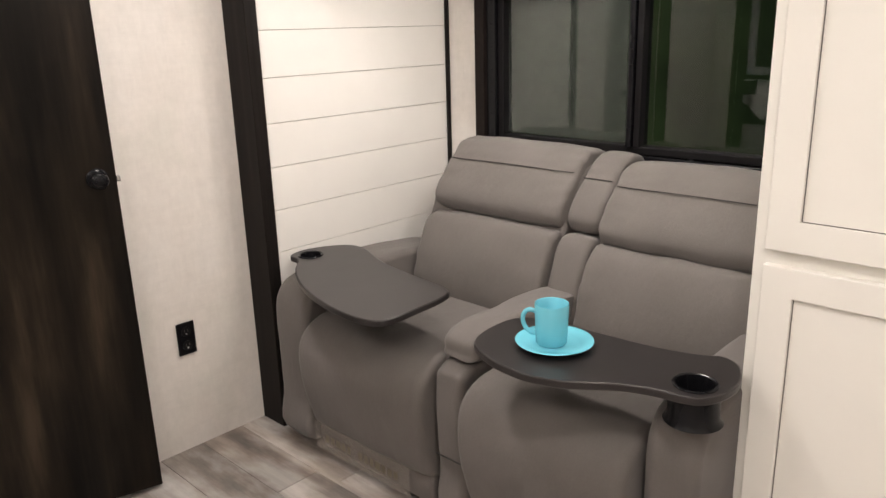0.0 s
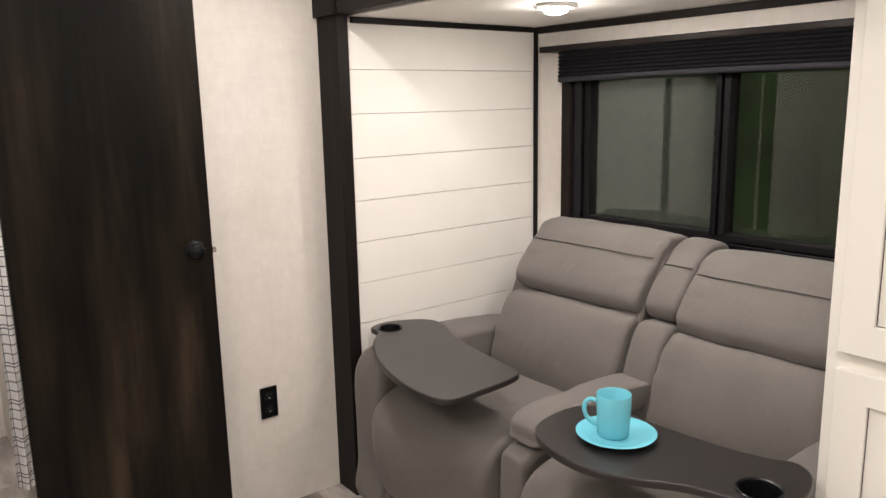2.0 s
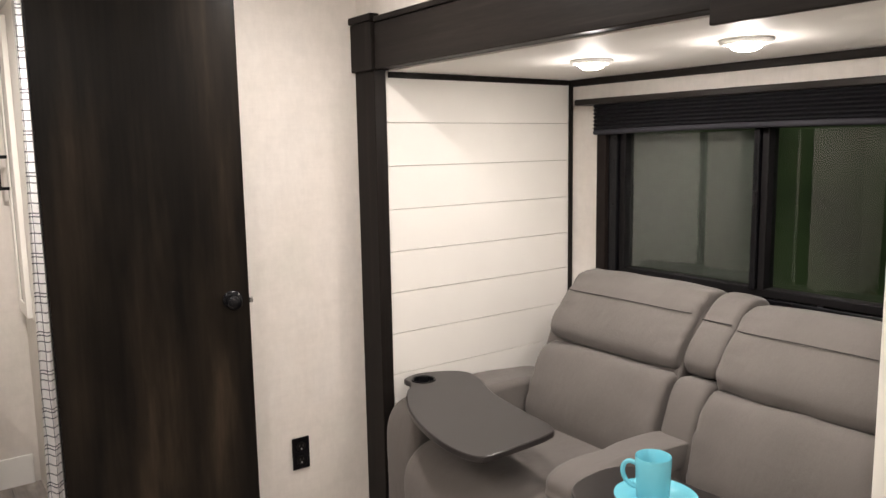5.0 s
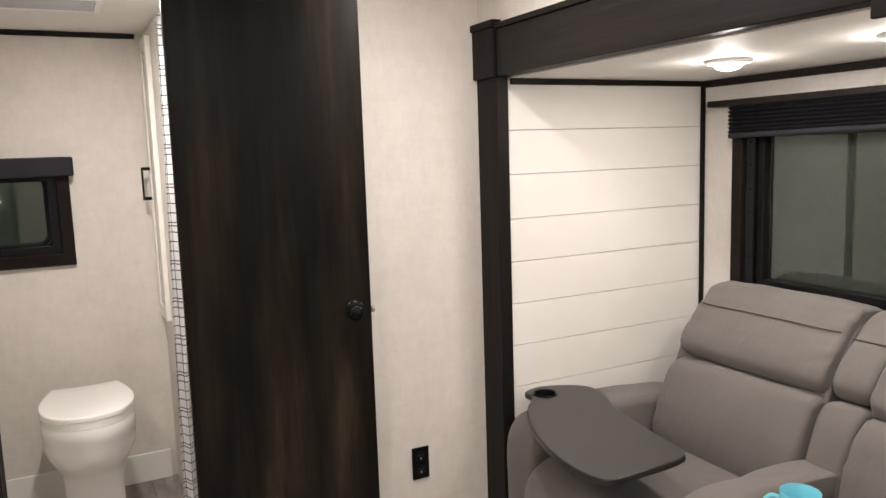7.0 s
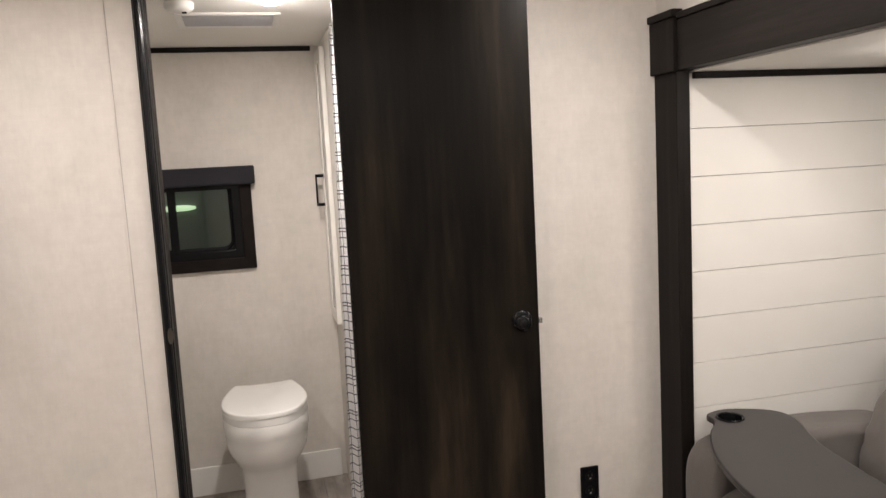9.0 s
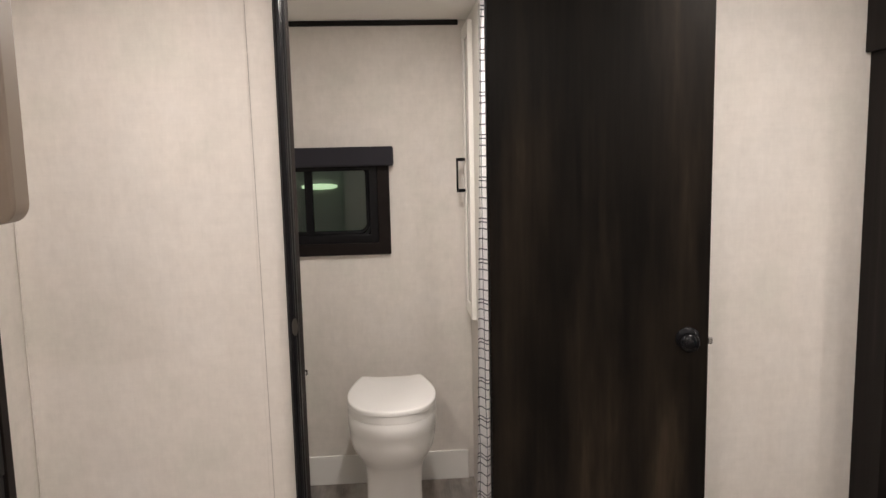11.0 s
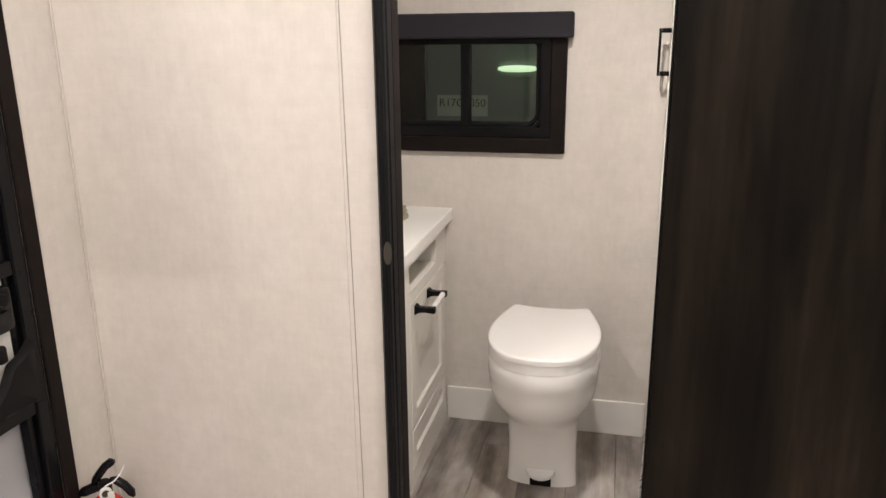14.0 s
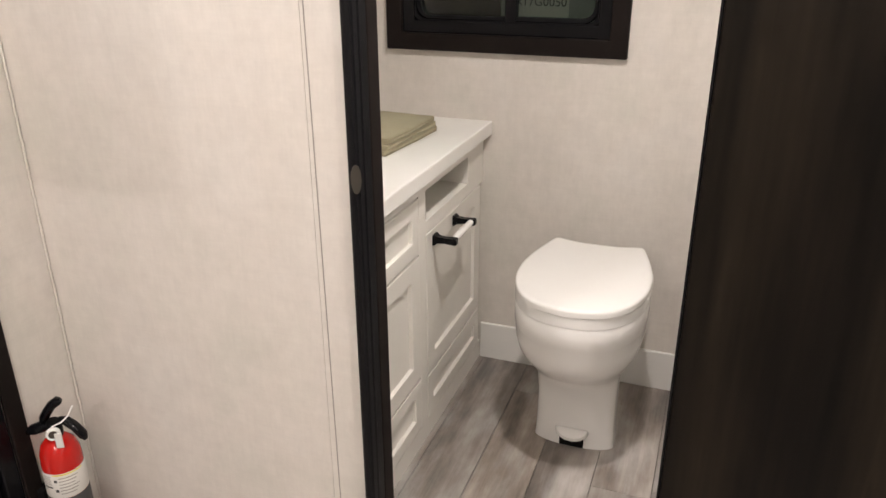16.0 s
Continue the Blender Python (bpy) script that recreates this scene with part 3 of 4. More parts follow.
# ---------- theater seats ----------
sofa = thing("theater_sofa", "grey upholstered two-seat reclining theater sofa with console", "sofa", (1.9, 1.53, 0))
sofa.location = (0, 0, 0)
SEAT = [(2.02, 0.36), (2.02, 0.455), (1.80, 0.475), (1.58, 0.495), (1.47, 0.475), (1.418, 0.41), (1.418, 0.30), (1.445, 0.18), (1.472, 0.135), (1.55, 0.12), (1.80, 0.20)]
FOOT = [(1.62, 0.035), (1.62, 0.14), (1.50, 0.145), (1.474, 0.12), (1.480, 0.06), (1.50, 0.035)]
LUMB = [(2.16, 0.44), (2.17, 0.60), (2.14, 0.700), (2.065, 0.722), (2.006, 0.713), (1.955, 0.62), (1.925, 0.52), (1.935, 0.44), (2.0, 0.42)]
for y0, y1, sd in ((1.522, 2.056, 1), (0.912, 1.390, 2)):
    part("seat_cushion", pillow(SEAT, y0, y1, 0.030, puff=0.006, seed=sd), M_FAB, sofa, "", True)
    part("footrest_panel", pillow(FOOT, y0 + 0.01, y1 - 0.01, 0.02, seed=sd), M_FAB, sofa, "", True)
HEAD_FULL = [(2.30, 0.72), (2.33, 0.85), (2.315, 0.93), (2.262, 0.958), (2.205, 0.953), (2.160, 0.925), (2.132, 0.896), (2.085, 0.848), (2.053, 0.805), (2.044, 0.770), (2.064, 0.738), (2.15, 0.728)]
for y0, y1, sd, low in ((1.512, 2.048, 3, 0.0), (0.830, 1.376, 4, 0.022)):
    part("lumbar_cushion", pillow([(x - low * 0.5, z - low * 0.6) for x, z in LUMB], y0, y1, 0.020, puff=0.010, seed=sd, gather=0.010), M_FAB, sofa, "", True)
    hd = part("head_cushion", pillow([(x - low * 0.5, z - low) for x, z in HEAD_FULL], y0, y1, 0.020, puff=0.008, seed=sd + 2, gather=0.010), M_FAB, sofa, "", True)
    part("stitching", tube([(2.1255 - low * 0.5 - 0.004 * math.sin(math.pi * s / 20) + 0.010 * abs(s / 10 - 1) ** 8, y0 + 0.012 + (y1 - y0 - 0.024) * s / 20, 0.899 - low + 0.004 * math.sin(math.pi * s / 20)) for s in range(21)], 0.0017, 6), M_SEAM, hd, "dark seam stitching")
    part("back_shell", box(2.18, 2.325, y0 + 0.004, y1 - 0.004, 0.06, 0.86, 0.03, 3), M_FAB, sofa, "", True)
M_FILM = plastic("clear_film", (0.42, 0.38, 0.34), 0.12)
M_FILM.node_tree.nodes["Principled BSDF"].inputs["Alpha"].default_value = 0.24
M_GOLD = plastic("faded_gold_print", (0.135, 0.112, 0.08), 0.5)
tag = thing("film_sleeve", "clear plastic sleeve with faded print on the footrest", "sleeve", (1.4665, 1.82, 0.085))
part("film", box(-0.0012, 0.0, -0.205, 0.235, -0.048, 0.055, 0.0004, 1), M_FILM, tag)
for i, wide in enumerate((0.024, 0.022, 0.026, 0.022, 0.020, 0.0, 0.024, 0.022, 0.020, 0.030, 0.022, 0.024, 0.022)):
    if wide:
        part("text_bar", box(-0.0022, -0.0014, 0.175 - i * 0.0265 - wide / 2, 0.175 - i * 0.0265 + wide / 2 - 0.006, -0.012, 0.014), M_GOLD, tag)
NARROW_L = [(x + 0.020, z) for x, z in LUMB]
NARROW_H = [(x + 0.024, z * 0.985 + 0.004) for x, z in HEAD_FULL]
part("console_back_lower", pillow(NARROW_L, 1.385, 1.503, 0.020, puff=0.006, seed=8), M_FAB, sofa, "", True)
cb = part("console_back_upper", pillow(NARROW_H, 1.385, 1.503, 0.020, puff=0.006, seed=9), M_FAB, sofa, "", True)
part("stitching", tube([(2.146, 1.394 + 0.10 * s / 8, 0.884) for s in range(9)], 0.0022, 6), M_SEAM, cb, "dark seam stitching")
BOLST = [(2.32, 0.50), (2.33, 0.80), (2.30, 0.865), (2.245, 0.84), (2.20, 0.74), (2.155, 0.60), (2.16, 0.50)]
GUSSET = [(1.985, 0.44), (2.000, 0.56), (2.052, 0.70), (2.092, 0.79), (2.165, 0.890), (2.225, 0.915), (2.29, 0.88), (2.30, 0.66), (2.28, 0.44)]
part("back_gusset", pillow(GUSSET, 1.506, 2.078, 0.014, seed=10), M_FAB, sofa, "", True)
part("back_gusset", pillow([(x - 0.010, z - 0.020) for x, z in GUSSET], 0.826, 1.380, 0.014, seed=16), M_FAB, sofa, "", True)
part("side_bolster", pillow(BOLST, 0.785, 0.836, 0.024, seed=11), M_FAB, sofa, "", True)
ARM = [(2.26, 0.04), (2.25, 0.50), (2.16, 0.565), (2.0, 0.592), (1.72, 0.60), (1.545, 0.578), (1.485, 0.535), (1.468, 0.44), (1.472, 0.20), (1.485, 0.04), (1.9, 0.035)]
la = part("armrest", pillow(ARM, 2.066, 2.240, 0.028, per=6, seed=12), M_FAB, sofa, "", True)
ra = part("armrest", pillow(ARM, 0.776, 0.898, 0.030, per=6, seed=13), M_FAB, sofa, "", True)
CON = [(2.02, 0.04), (2.02, 0.50), (1.80, 0.505), (1.56, 0.505), (1.487, 0.49), (1.462, 0.44), (1.466, 0.20), (1.485, 0.04), (1.8, 0.035)]
co = part("console", pillow(CON, 1.404, 1.506, 0.026, per=6, seed=14), M_FAB, sofa, "", True)
LID = [(2.00, 0.508), (2.01, 0.565), (1.80, 0.588), (1.60, 0.585), (1.515, 0.565), (1.502, 0.53), (1.52, 0.508), (1.75, 0.505)]
part("console_lid", pillow(LID, 1.396, 1.512, 0.026, per=6, seed=15), M_FAB, sofa, "padded console lid", True)
# Black strips between the cushions stand in for the shade in the gaps.
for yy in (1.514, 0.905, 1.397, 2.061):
    part("gap_lining", box(1.52, 1.90, yy - 0.003, yy + 0.003, 0.05, 0.40), M_BLACKM, sofa, "black strip standing in for shade in the gap")
part("seam", tube([(1.4605, 1.412 + 0.086 * i / 8, 0.235) for i in range(9)], 0.0022, 6), M_SEAM, co, "dark seam")
for q, arm in ((0.0, ra), (0.008, ra)):
    part("seam", tube([(1.534 + q, 0.792 + 0.092 * i / 8, 0.5755 + q * 0.3 + 0.003 * math.sin(math.pi * i / 8)) for i in range(9)], 0.0018, 6), M_SEAM, arm, "dark double seam")
for yy, xx in ((2.2, 1.6), (1.45, 1.6), (0.84, 1.6), (2.2, 2.2), (0.84, 2.2)):
    part("foot", lathe([(0, 0), (0.022, 0), (0.026, 0.045), (0, 0.045)], 20, (xx, yy, 0)), M_BLACKM, sofa, "black plastic foot", True)

# swivel trays: cup end over the arm, leaf over the seat
TRAY_L = [(1.549, 2.233), (1.535, 2.17), (1.471, 2.100), (1.398, 1.975), (1.350, 1.840), (1.324, 1.700), (1.330, 1.600), (1.366, 1.560), (1.466, 1.561), (1.582, 1.570), (1.632, 1.605), (1.655, 1.746), (1.690, 1.931), (1.758, 2.100), (1.745, 2.190), (1.634, 2.252)]
TRAY_R = [(1.500, 0.744), (1.455, 0.765), (1.436, 0.800), (1.428, 0.850), (1.408, 0.910), (1.368, 0.970), (1.333, 1.030), (1.316, 1.110), (1.330, 1.202), (1.379, 1.285), (1.467, 1.310), (1.555, 1.300), (1.598, 1.227), (1.604, 1.089), (1.614, 0.956), (1.636, 0.868), (1.660, 0.815), (1.632, 0.770), (1.565, 0.742)]


def tray(outline, hole, z, label, post_to):
    t = thing("swivel_tray", label, "tray table", (0, 0, 0), "swivel trays of the sofa")
    pts = smooth_loop(outline, 5)
    cx, cy, cr = hole
    part("tabletop", slab([(p.x, p.y) for p in pts], z - 0.018, z, hole, 0.004), M_TRAY, t)
    cup = part("cup_holder", lathe([(cr + 0.006, 0.0015), (cr + 0.003, 0.004), (cr - 0.002, 0.002), (cr - 0.004, -0.008), (cr - 0.006, -0.068), (0, -0.068), (0, -0.074), (cr + 0.001, -0.074), (cr + 0.0005, -0.020), (cr + 0.006, 0.0015)], 36, (cx, cy, z)), M_BLACK, t, "glossy black cup holder", True)
    part("pivot_collar", lathe([(cr + 0.0015, z - 0.0195), (cr + 0.011, z - 0.0185), (cr + 0.012, post_to + 0.012), (cr + 0.020, post_to), (0, post_to), (0, z - 0.0745)], 36, (cx, cy, 0)), M_BLACK, t, "", True)
    return t


tray(TRAY_L, (1.592, 2.180, 0.036), 0.637, "dark grey swivel tray with an empty cup holder", 0.575)
tray(TRAY_R, (1.500, 0.806, 0.040), 0.650, "dark grey swivel tray holding a turquoise cup", 0.572)

saucer = thing("saucer", "turquoise saucer lying on the dark tray", "saucer", (1.474, 1.128, 0.6505))
part("dish", lathe([(0, 0.001), (0.040, 0.0005), (0.046, 0.0), (0.060, 0.004), (0.086, 0.014), (0.088, 0.0155), (0.085, 0.0165), (0.060, 0.008), (0.045, 0.005), (0, 0.005)], 56), M_BLUE, saucer, "", True)
mug = thing("mug", "turquoise ceramic mug standing on its saucer", "mug", (1.474, 1.136, 0.6562))
part("body", lathe([(0, 0.0), (0.032, 0.0), (0.0345, 0.003), (0.0365, 0.04), (0.0385, 0.093), (0.0375, 0.095), (0.0355, 0.093), (0.0335, 0.04), (0.031, 0.008), (0, 0.007)], 48), M_BLUE, mug, "", True)
hp = [(0, 0.034, 0.074), (0, 0.050, 0.078), (0, 0.061, 0.070), (0, 0.064, 0.054), (0, 0.058, 0.036), (0, 0.046, 0.025), (0, 0.033, 0.021)]
hq = []
for i in range(len(hp) - 1):
    p0, p1, p2, p3 = (Vector(hp[min(max(i + k, 0), len(hp) - 1)]) for k in (-1, 0, 1, 2))
    for f in (0.0, 0.2, 0.4, 0.6, 0.8):
        hq.append(0.5 * ((2 * p1) + (p2 - p0) * f + (2 * p0 - 5 * p1 + 4 * p2 - p3) * f * f + (3 * p1 - p0 - 3 * p2 + p3) * f ** 3))
hb = tube(hq + [Vector(hp[-1])], 0.0052, 12)
part("handle", moved(hb, pose(0, 0, 0, 0, 0, 35)), M_BLUE, mug, "", True)

# ---------- pantry ----------
pantry = thing("pantry_cabinet", "tall white shaker pantry beside the sofa", "cabinet")
part("body", box(1.672, 2.345, -0.09, 0.780, 0.0, 1.655, 0.002), M_CAB, pantry)
def shaker(parent, x, y0, y1, z0, z1, name="door", rail_w=0.062):
    d = part(name, frame_bm(y0, y1, z0, z1, rail_w, x, x + 0.020, "x", 0.002), M_CAB, parent)
    part("panel", box(x + 0.009, x + 0.019, y0 + rail_w - 0.004, y1 - rail_w + 0.004, z0 + rail_w - 0.004, z1 - rail_w + 0.004), M_CAB, d)
    part("bead", frame_bm(y0 + rail_w, y1 - rail_w, z0 + rail_w, z1 - rail_w, 0.0018, x + 0.0075, x + 0.0088, "x", 0), M_SUB, d)
    return d
shaker(pantry, 1.651, 0.29, 0.752, 0.905, 1.60)
shaker(pantry, 1.651, 0.29, 0.752, 0.08, 0.873)
shaker(pantry, 1.651, -0.08, 0.284, 0.905, 1.60)
shaker(pantry, 1.651, -0.08, 0.284, 0.08, 0.873)

# ---------- bathroom ----------
bath_trim = structure("trim_bath", box(X_SIDE + 0.001, 0.577, Y_BACK - 0.012, Y_BACK - 0.0005, 1.948, 1.9695, 0.003), M_TRIM, "dark brown strip where wall meets bathroom ceiling", "trim")
structure("baseboard", box(-0.128, 0.588, Y_BACK - 0.012, Y_BACK - 0.0005, 0.0, 0.130, 0.003), M_WHITEM, "white painted baseboard behind the toilet", "baseboard")

# toilet
toilet = thing("toilet", "white gloss toilet with closed lid and foot pedal", "toilet", (0.262, 3.35, 0))


def egg(yc, w, front, back, z, n=48, square=2.3):
    pts = []
    for i in range(n):
        a = 2 * math.pi * i / n
        c, s = math.cos(a), math.sin(a)
        x = w * math.copysign(abs(c) ** (2 / square), c)
        y = (back if s > 0 else front) * math.copysign(abs(s) ** (2 / (square if s < 0 else 3.2)), s)
        pts.append(Vector((x, yc + y, z)))
    return pts


BOWL = [(0.0, 0.112, 0.040, 0.20, 0.02), (0.015, 0.110, 0.040, 0.20, 0.02), (0.06, 0.108, 0.044, 0.20, 0.02), (0.15, 0.107, 0.058, 0.20, 0.02), (0.225, 0.110, 0.082, 0.20, 0.01), (0.262, 0.117, 0.112, 0.20, 0.0), (0.300, 0.136, 0.160, 0.20, 0.0), (0.340, 0.1555, 0.1985, 0.20, 0.0), (0.380, 0.1640, 0.2155, 0.20, 0.0), (0.416, 0.1660, 0.2195, 0.20, 0.0), (0.4195, 0.1680, 0.2222, 0.20, 0.0), (0.474, 0.1688, 0.2232, 0.20, 0.0), (0.4765, 0.1672, 0.2218, 0.20, 0.0)]
part("bowl", stack([egg(dy, w, f, b, z) for z, w, f, b, dy in BOWL]), M_WHITE, toilet, "", True)
part("seat_ring", stack([egg(0, 0.1672, 0.2222, 0.20, 0.4768), egg(0, 0.1686, 0.224, 0.205, 0.478), egg(0, 0.1686, 0.224, 0.205, 0.5055), egg(0, 0.1672, 0.2222, 0.20, 0.5068)]), M_WHITE, toilet, "", True)


LID_HALF = [(0.0, 0.205), (0.06, 0.208), (0.112, 0.222), (0.124, 0.216), (0.134, 0.185), (0.150, 0.125), (0.163, 0.060), (0.168, 0.0), (0.164, -0.065), (0.148, -0.125), (0.118, -0.178), (0.072, -0.212), (0.0, -0.226)]
LID_OUT = LID_HALF + [(-a, b) for a, b in reversed(LID_HALF[1:-1])]


def lid_ring(scale, z):
    return [Vector((p.x * scale, p.y * scale, z)) for p in smooth_loop(LID_OUT, 3)]


part("lid", stack([lid_ring(0.99, 0.5072), lid_ring(1.002, 0.5082), lid_ring(1.004, 0.520), lid_ring(0.999, 0.5238), lid_ring(0.985, 0.5258), lid_ring(0.94, 0.5266), lid_ring(0.5, 0.5275), lid_ring(0.2, 0.5277)]), M_WHITE, toilet, "glossy white lid, closed", True)
part("hinge_block", box(-0.09, 0.09, 0.206, 0.235, 0.44, 0.505, 0.01, 3), M_WHITE, toilet, "", True)
# No hole is cut; a black block gives the dark inside of the pedal notch.
part("pedal_recess", box(-0.034, 0.034, -0.0235, 0.010, 0.001, 0.040, 0.003), M_BLACKM, toilet, "black block standing in for the shaded pedal hole")
ped = [Vector((0.046 * math.cos(math.pi * i / 16), -0.034 * math.sin(math.pi * i / 16), 0)) for i in range(17)]
part("foot_pedal", moved(stack([[p * k + Vector((0, 0, z)) for p in ped] for k, z in ((0.96, 0.0), (1.0, 0.004), (1.0, 0.010), (0.93, 0.015))]), pose(0, -0.020, 0.050, 24, 0, 0)), M_WHITE, toilet, "", True)

# vanity
van = thing("vanity_cabinet", "white vanity with shaker doors, open slot and white top", "cabinet")
part("body", join(box(X_SIDE + 0.001, -0.150, 2.700, 3.236, 0.0, 0.770), box(X_SIDE + 0.001, -0.150, 3.575, 3.721, 0.0, 0.770), box(X_SIDE + 0.001, -0.150, 3.236, 3.575, 0.0, 0.655), box(X_SIDE + 0.001, -0.150, 3.236, 3.575, 0.735, 0.770), box(X_SIDE + 0.001, -0.42, 3.236, 3.575, 0.655, 0.735)), M_CAB, van)
part("face_frame", join(box(-0.150, -0.132, 2.700, 3.721, 0.736, 0.770), box(-0.150, -0.132, 3.192, 3.238, 0.06, 0.736), box(-0.150, -0.132, 3.574, 3.721, 0.62, 0.736), box(-0.150, -0.132, 3.238, 3.574, 0.62, 0.655), box(-0.150, -0.132, 2.70, 3.721, 0.0, 0.06)), M_CAB, van)
part("worktop", box(X_SIDE + 0.001, -0.104, 2.690, 3.7212, 0.7703, 0.812, 0.004), M_WHITEM, van, "white marbled worktop")


def flat_front(y0, y1, z0, z1, w=0.05):
    d = part("door", frame_bm(y0, y1, z0, z1, w, -0.1500, -0.1300, "x", 0.002), M_CAB, van)
    part("panel", box(-0.150, -0.141, y0 + w - 0.003, y1 - w + 0.003, z0 + w - 0.003, z1 - w + 0.003), M_CAB, d)


flat_front(3.241, 3.69, 0.200, 0.617, 0.052)
flat_front(3.241, 3.69, 0.064, 0.194, 0.040)
flat_front(2.72, 3.188, 0.585, 0.732, 0.042)
flat_front(2.72, 3.188, 0.225, 0.578, 0.052)
flat_front(2.72, 3.188, 0.064, 0.218, 0.040)
holder = thing("paper_holder", "black toilet paper holder with an empty white roller", "paper holder", (-0.130, 3.37, 0.588))
for dy in (-0.078, 0.078):
    part("bracket", moved(lathe([(0, 0), (0.020, 0), (0.020, 0.004), (0.013, 0.012), (0.011, 0.030), (0.013, 0.060), (0.010, 0.064), (0, 0.064)], 4), pose(0.0005, dy, 0, 0, 90, 0) @ pose(0, 0, 0, 0, 0, 45)), M_BLACK, holder)
part("roller", tube([(0.052, -0.070, 0.0), (0.052, -0.02, 0.0), (0.052, 0.02, 0.0), (0.052, 0.070, 0.0)], 0.009, 16), M_WHITE, holder, "white plastic roller", True)

towel = thing("folded_towel", "folded khaki towel lying on the vanity top", "towel", (-0.325, 3.40, 0.8125))
for i in range(3):
    prof = [(-0.105, 0.0005 + i * 0.0145), (0.08, 0.0005 + i * 0.0145), (0.096, 0.003 + i * 0.0145), (0.099, 0.008 + i * 0.0145), (0.096, 0.012 + i * 0.0145), (0.08, 0.0148 + i * 0.0145), (-0.105, 0.0148 + i * 0.0145)]
    part("fold", pillow(prof, -0.155 + 0.006 * i, 0.155 - 0.004 * i, 0.008, per=4, seed=20 + i), M_TOWEL, towel, "", True).rotation_euler = (0, 0, radians(-4 + i))

# bathroom window
bw = thing("window_2", "small bathroom slider window in a dark brown casing", "window", kind="structure")
part("casing", frame_bm(-0.435, 0.277, 1.012, 1.44, 0.050, Y_BACK - 0.022, Y_BACK - 0.0005, "y"), M_BROWN, bw, "dark brown casing")
part("window_frame", frame_bm(-0.385, 0.228, 1.0615, 1.40, 0.036, Y_BACK - 0.012, Y_BACK + 0.03, "y"), M_BLACK, bw)
def round_loop(x0, x1, z0, z1, r, y):
    out = []
    for cx, cz, a0 in ((x1 - r, z1 - r, 0), (x0 + r, z1 - r, 90), (x0 + r, z0 + r, 180), (x1 - r, z0 + r, 270)):
        out += [Vector((cx + r * math.cos(radians(a0 + 15 * i)), y, cz + r * math.sin(radians(a0 + 15 * i)))) for i in range(7)]
    return out


for k, (grow, y0, y1) in enumerate(((0.0, Y_BACK - 0.008, Y_BACK + 0.030), (-0.012, Y_BACK - 0.003, Y_BACK + 0.032))):
    X0, X1, Z0, Z1 = -0.356 - grow, 0.199 + grow, 1.090 - grow, 1.392
    loops = [round_loop(X0 - 0.004, X1 + 0.004, Z0 - 0.004, Z1 + 0.004, 0.045, y0 + 0.003), round_loop(X0, X1, Z0, Z1, 0.042, y0), round_loop(X0 + 0.010, X1 - 0.010, Z0 + 0.010, Z1 - 0.010, 0.034, y0 + 0.003), round_loop(X0 + 0.010, X1 - 0.010, Z0 + 0.010, Z1 - 0.010, 0.034, y1), round_loop(X0 - 0.004, X1 + 0.004, Z0 - 0.004, Z1 + 0.004, 0.045, y1)]
    part("track", stack(loops + [[p.copy() for p in loops[0]]], False, False), M_BLACK, bw, "", True)
part("mullion", box(-0.075, -0.043, Y_BACK - 0.004, Y_BACK + 0.032, 1.09, 1.40, 0.003), M_BLACK, bw)
for a, b in ((-0.345, -0.075), (-0.043, 0.185)):
    gl = part("pane", box(a, b, Y_BACK + 0.018, Y_BACK + 0.021, 1.10, 1.395), M_GLASS, bw)
    gl.visible_shadow = False
bs = thing("roller_shade", "charcoal roller shade box above the bathroom window", "window shade")
part("cassette", box(-0.455, 0.297, Y_BACK - 0.062, Y_BACK - 0.0235, 1.383, 1.462, 0.008, 3), M_SHADE, bs)
part("mount", box(-0.44, 0.28, Y_BACK - 0.0235, Y_BACK - 0.0005, 1.4405, 1.458), M_BLACKM, bs)

# wall cabinet, curtain, shower
wc = thing("linen_cabinet", "tall white wall cabinet with a black pull", "cabinet")
part("body", box(0.610, 0.86, 3.258, 3.7205, 0.757, 1.968, 0.002), M_CAB, wc)
wd = shaker(wc, 0.589, 3.47, 3.70, 0.767, 1.93, "door", 0.05)
part("pull", join(box(0.552, 0.560, 3.629, 3.641, 1.268, 1.408, 0.002), box(0.5605, 0.5885, 3.629, 3.641, 1.394, 1.408, 0.002), box(0.5605, 0.5885, 3.629, 3.641, 1.268, 1.282, 0.002)), M_BLACK, wd, "black metal pull")
structure("wall_bath_side", box(0.612, 0.66, 3.36, 3.7205, 0.0, 0.756), M_WALL, "cream wallboard below the linen cabinet", "wall")
structure("trim_shower", box(0.606, 0.6155, 3.165, 3.255, 0.0, 1.945, 0.004), M_TUB, "white shower surround flange beside the curtain", "trim")
tub = thing("shower_pan", "white acrylic shower pan with raised curb", "shower pan")
part("curb", box(0.616, 0.66, 2.47, 3.355, 0.0, 0.36, 0.012, 3), M_TUB, tub)
part("basin", box(0.66, X_SLIDE - 0.042, 2.47, 3.355, 0.0, 0.08), M_TUB, tub)
cur = bmesh.new()
nu, nv = 120, 30
grid = []
for j in range(nv + 1):
    z = 1.945 - (1.945 - 0.05) * j / nv
    x_edge = 0.576 - 0.021 * (1.3 - z)
    row = []
    for i in range(nu + 1):
        u = i / nu
        x = x_edge + 0.30 * u
        wave = 0.016 * math.sin(u * 40 + 0.9 * math.sin(u * 9)) * (0.7 + 0.3 * j / nv)
        row.append(cur.verts.new((x, 3.05 - 0.10 * u + wave, z)))
    grid.append(row)
